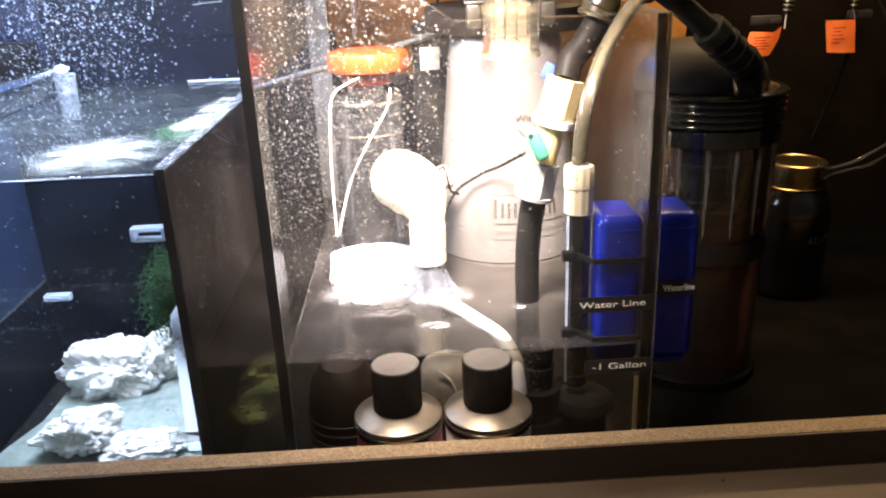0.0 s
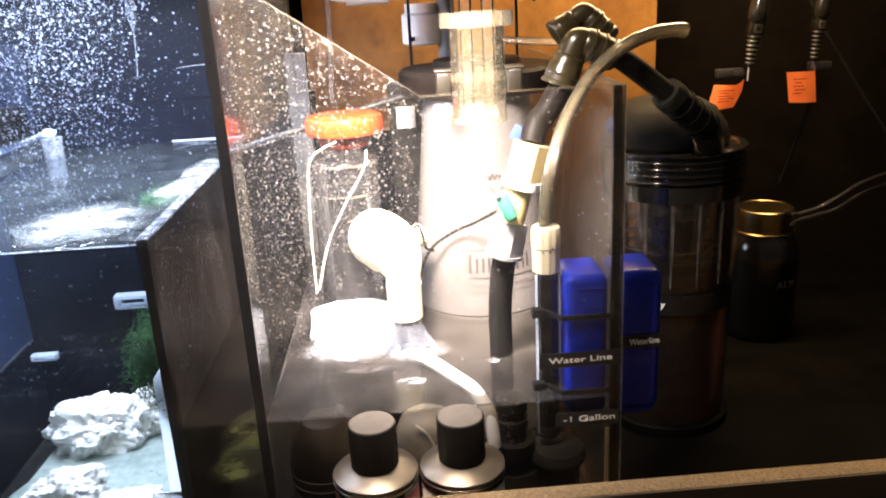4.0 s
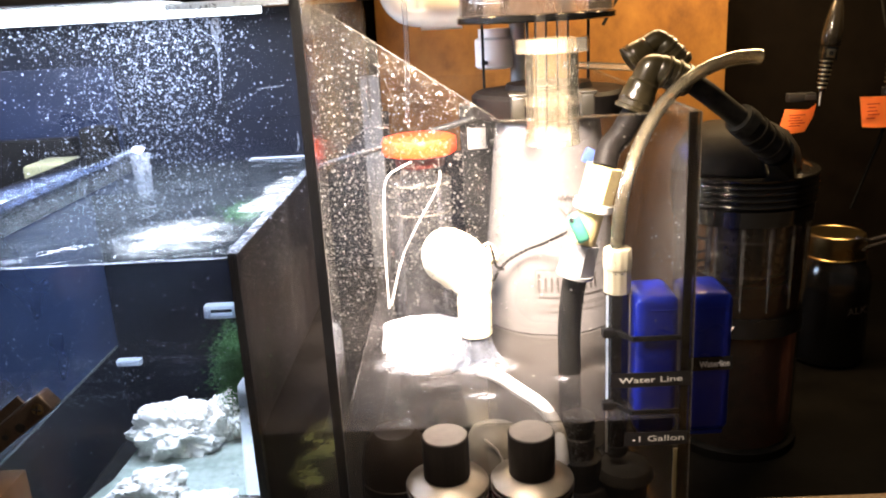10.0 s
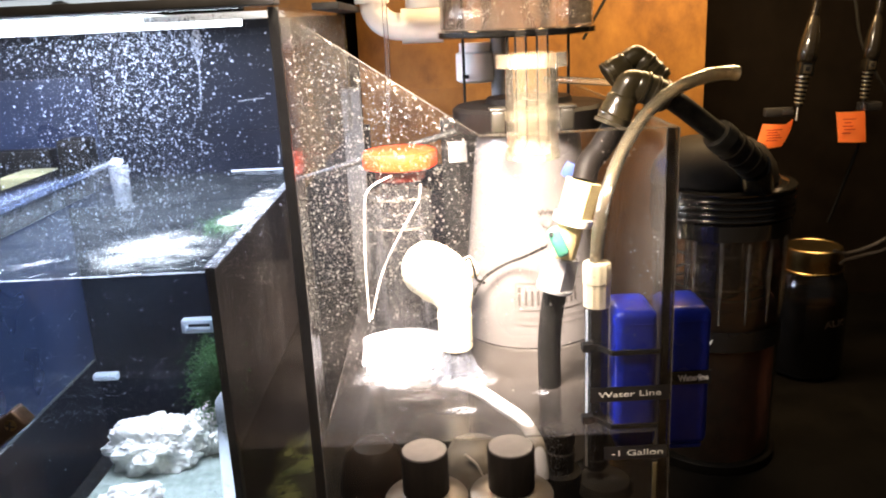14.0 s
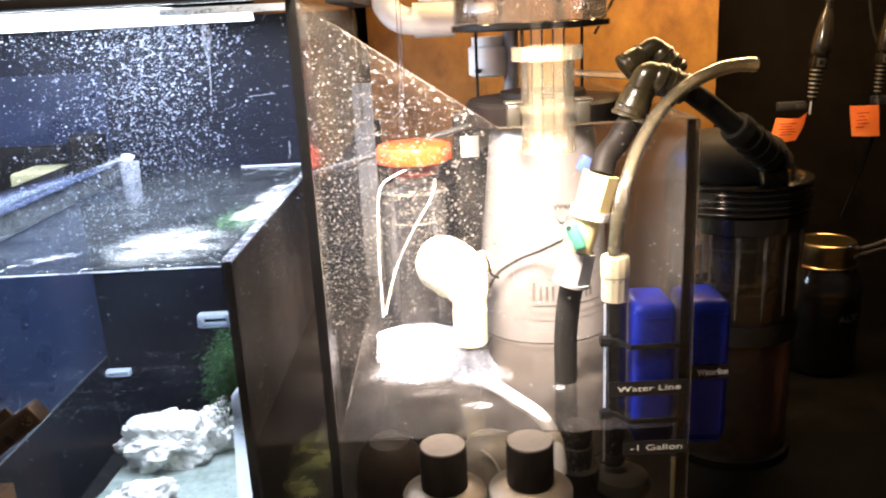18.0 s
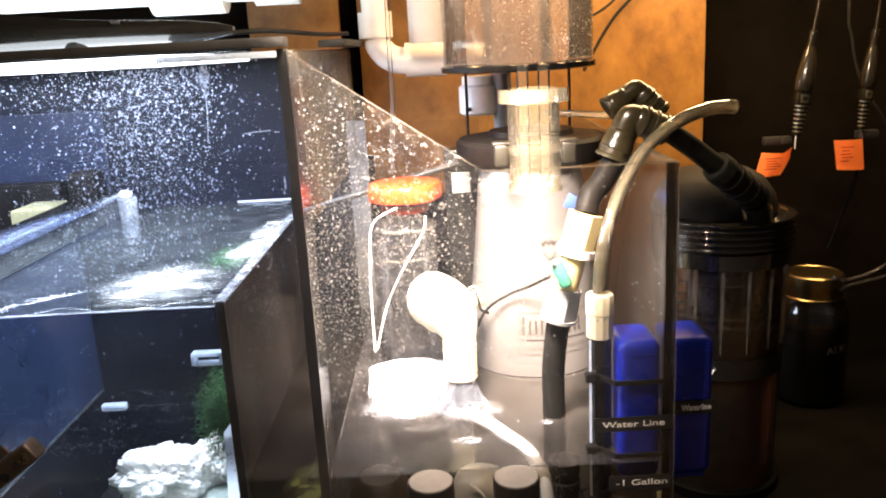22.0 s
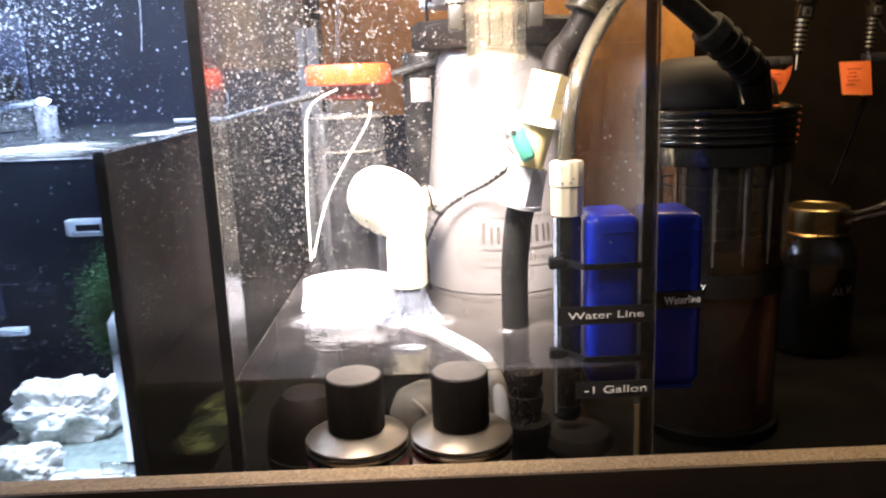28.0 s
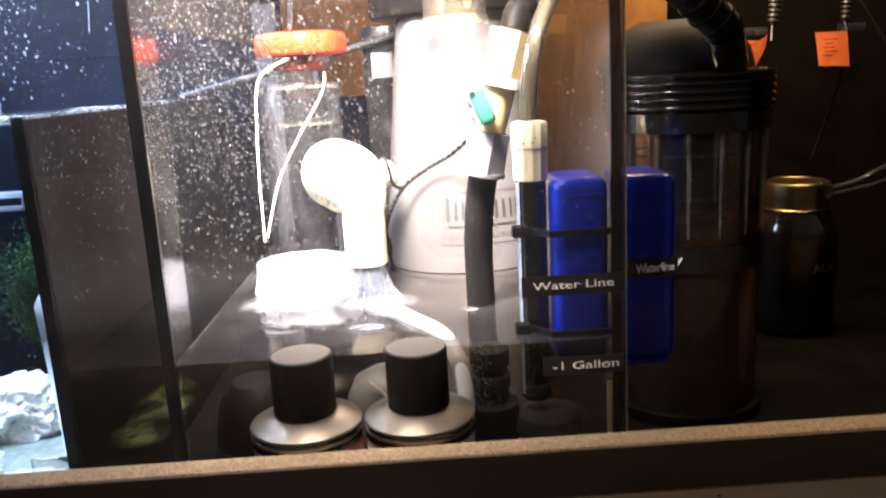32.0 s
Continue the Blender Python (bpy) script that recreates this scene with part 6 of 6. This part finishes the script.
for k, (z0, z1) in enumerate(((0.100, 0.116), (0.090, 0.099))):
    hs = thing("dosing_hose", (0.54, 1.1, z0), "thin pale dosing hose beside the jar lid", "hose", "dosing hoses")
    part("hose", hose([(0.515 + 0.01 * k, 1.075, 0.1075 if not k else 0.089), (0.537, 1.085, z0), (0.570, 1.092, z0 + 0.005), (0.602, 1.10, z1), (0.70, 1.16, z1 + 0.012), (0.94, 1.25, z1 + 0.02)], 0.0024, seg=10), DRIP, hs)

# ---- cables with connectors and orange tags ----
def cable(points, plug0, plug1, tag, size, label):
    """A lead with a flask-shaped plug, a square socket block and a ribbed tail, holding a paper tag."""
    c = thing("power_cable", points[-1], label, "cable", "cables with orange tags")
    part("lead", hose(points, 0.0022, seg=10), PLUG, c, "thin dark lead")
    a, b = Vector(plug0), Vector(plug1)
    d = (b - a).normalized()
    q = (b - a).length
    for k in range(4):
        o = a + d * q * 0.035 * k
        part("grip_ring", lathe([(0.0045, 0), (0.0066, 0.0008), (0.0066, 0.0026), (0.0045, 0.0034)], o, 18, d), PLUG, c)
    part("plug", lathe([(r * size, h * q) for r, h in ((0.0045, 0.0), (0.0050, 0.13), (0.0085, 0.20), (0.0120, 0.33), (0.0140, 0.45), (0.0142, 0.545), (0.0130, 0.565))], a, 24, d), PLUG, c, "black moulded plug")
    e = a + d * q * 0.57
    m = Matrix.Translation(e + d * q * 0.065) @ Vector((0, 0, -1)).rotation_difference(d).to_matrix().to_4x4()
    part("socket", box(-0.0105 * size, 0.0105 * size, -0.0080, 0.0080, -0.062 * q, 0.062 * q, bevel=0.0012, m=m), PLUG, c, "black square socket block")
    part("mark", box(-0.0058 * size, 0.0058 * size, -0.0089, -0.0081, -0.040 * q, 0.040 * q, bevel=0.0003, m=m), GLINT, c, "pale moulded mark")
    part("mark_centre", box(-0.0030 * size, 0.0030 * size, -0.0094, -0.0090, -0.020 * q, 0.020 * q, m=m), PLUG, c)
    e = a + d * q * 0.70
    part("tail", lathe([(0.0082 * size, 0), (0.0048 * size, 0.29 * q), (0.0020, 0.30 * q)], e, 20, d), PLUG, c, "black tapered tail")
    for k in range(7):
        r = (0.0094 - 0.00052 * k) * size
        part("strain_ring", lathe([(r * 0.8, 0), (r, 0.0006), (r, 0.0018), (r * 0.8, 0.0024)], e + d * q * 0.041 * k, 18, d), GLINT, c, "strain relief rib with the lamp glint in its colour")
    t = part("tag", tag, ORANGE_TAG, c, "fluorescent orange paper tag")
    return c, t


def tag_sheet(corners, bend=0.004):
    """A slightly bowed paper sheet between four corners."""
    bm = bmesh.new()
    p = [Vector(q) for q in corners]
    n = 6
    g = [[bm.verts.new(p[0].lerp(p[1], a / n).lerp(p[3].lerp(p[2], a / n), b / n) + Vector((0, -bend * math.sin(math.pi * a / n), 0))) for b in range(n + 1)] for a in range(n + 1)]
    for a in range(n):
        for b in range(n):
            bm.faces.new((g[a][b], g[a + 1][b], g[a + 1][b + 1], g[a][b + 1]))
    bmesh.ops.solidify(bm, geom=bm.faces[:], thickness=0.0004)
    return bm


c1, t1 = cable([(0.522, 1.165, 0.80), (0.518, 1.165, 0.56), (0.5125, 1.165, 0.485), (0.507, 1.165, 0.441)], (0.507, 1.165, 0.441), (0.4905, 1.165, 0.295),
      tag_sheet([(0.4270, 1.128, 0.2790), (0.4590, 1.128, 0.2770), (0.4530, 1.122, 0.2480), (0.4110, 1.110, 0.2470)]), 1.0, "black cable with inline plug and a folded orange tag")
part("tag_tail", tag_sheet([(0.4590, 1.1285, 0.2770), (0.4720, 1.135, 0.2840), (0.4680, 1.132, 0.2680), (0.4532, 1.1222, 0.2485)], 0.001), ORANGE_TAG, c1, "folded tag tail")
part("core_wire", rod((0.4905, 1.165, 0.296), (0.4875, 1.160, 0.277), 0.0014, seg=8), METAL, c1, "bright bare wire")
c2, t2 = cable([(0.618, 1.185, 0.80), (0.612, 1.185, 0.56), (0.608, 1.185, 0.481), (0.605, 1.185, 0.438)], (0.605, 1.185, 0.438), (0.5930, 1.185, 0.296),
      tag_sheet([(0.5520, 1.178, 0.2840), (0.5940, 1.178, 0.2840), (0.5950, 1.170, 0.2400), (0.5540, 1.168, 0.2420)]), 0.82, "black cable with inline plug and an orange tag")
part("core_wire", rod((0.5930, 1.185, 0.297), (0.5970, 1.182, 0.280), 0.0014, seg=8), METAL, c2, "bright bare wire")
part("tail_lead", hose([(0.5965, 1.182, 0.284), (0.5930, 1.184, 0.236), (0.573, 1.185, 0.167), (0.555, 1.18, 0.120)], 0.0024, seg=8), CAP_DARK, c2, "thin dark lead")
for c, x0, x1, z0, z1, y in ((c1, 0.426, 0.448, 0.256, 0.274, 1.1120), (c2, 0.558, 0.576, 0.252, 0.277, 1.1665)):
    for k in range(5):
        z = z1 - (z1 - z0) * (k + 0.5) / 5
        part("tag_print", box(x0 + 0.002 * (k % 2), x1 - 0.003 * ((k * 2) % 3), y - 0.0002, y + 0.0002, z - 0.0007, z + 0.0007), surface("tag_ink", (0.45, 0.04, 0.015), (0.55, 0.06, 0.02), rough=0.7, scale=90, bump=0) if k == 0 and c is c1 else bpy.data.materials["tag_ink"], c, "plain bar of print")
for x0, x1, y, z in ((0.449, 0.488, 1.172, 0.288), (0.594, 0.626, 1.192, 0.288)):
    clip = thing("cable_clip", (x0, y, z), "black cable clip with bright metal contact", "clip", "cable clips")
    part("base", box(x0, x1, y, y + 0.012, z - 0.006, z + 0.006, bevel=0.0015), BLACK_MATT, clip)
    part("contact", box(x1 - 0.016 if x0 < 0.5 else x0, x1 if x0 < 0.5 else x0 + 0.008, y - 0.0012, y - 0.0002, z - 0.004, z + 0.003, bevel=0.0003), METAL, clip, "bright metal contact")
c3 = thing("power_cable", (0.55, 1.25, 0.1), "thin dark cable hanging in the cabinet", "cable", "cables with orange tags")
part("lead", hose([(0.585, 1.25, 0.80), (0.596, 1.25, 0.485), (0.604, 1.25, 0.43), (0.625, 1.25, 0.36), (0.70, 1.25, 0.25), (0.80, 1.25, 0.10), (0.85, 1.25, FLOOR + 0.01)], 0.0022, seg=10), BLACK_RUBBER, c3)
c4 = thing("power_cable", (0.25, 1.24, 0.45), "thin dark cable across the wooden panel", "cable", "cables with orange tags")
part("lead", hose([(0.20, 1.245, 0.40), (0.235, 1.245, 0.46), (0.270, 1.245, 0.50), (0.36, 1.245, 0.58)], 0.0024, seg=10), BLACK_RUBBER, c4)
c5 = thing("power_cable", (0.2, 1.24, 0.5), "thin dark cable across the wooden panel", "cable", "cables with orange tags")
part("lead", hose([(0.205, 1.245, 0.475), (0.24, 1.245, 0.495), (0.30, 1.245, 0.55)], 0.0020, seg=10), BLACK_RUBBER, c5)
plate = thing("controller_box", (0.004, 1.06, 0.15), "dark controller box with a white sticker", "box")
part("case", box(-0.018, 0.036, 1.060, 1.10, 0.075, 0.315, bevel=0.004), BLACK_ACRYLIC, plate)
part("sticker", box(-0.0085, 0.0150, 1.0588, 1.0597, 0.2580, 0.2850, bevel=0.0003), LABEL_WHITE, plate, "white sticker")
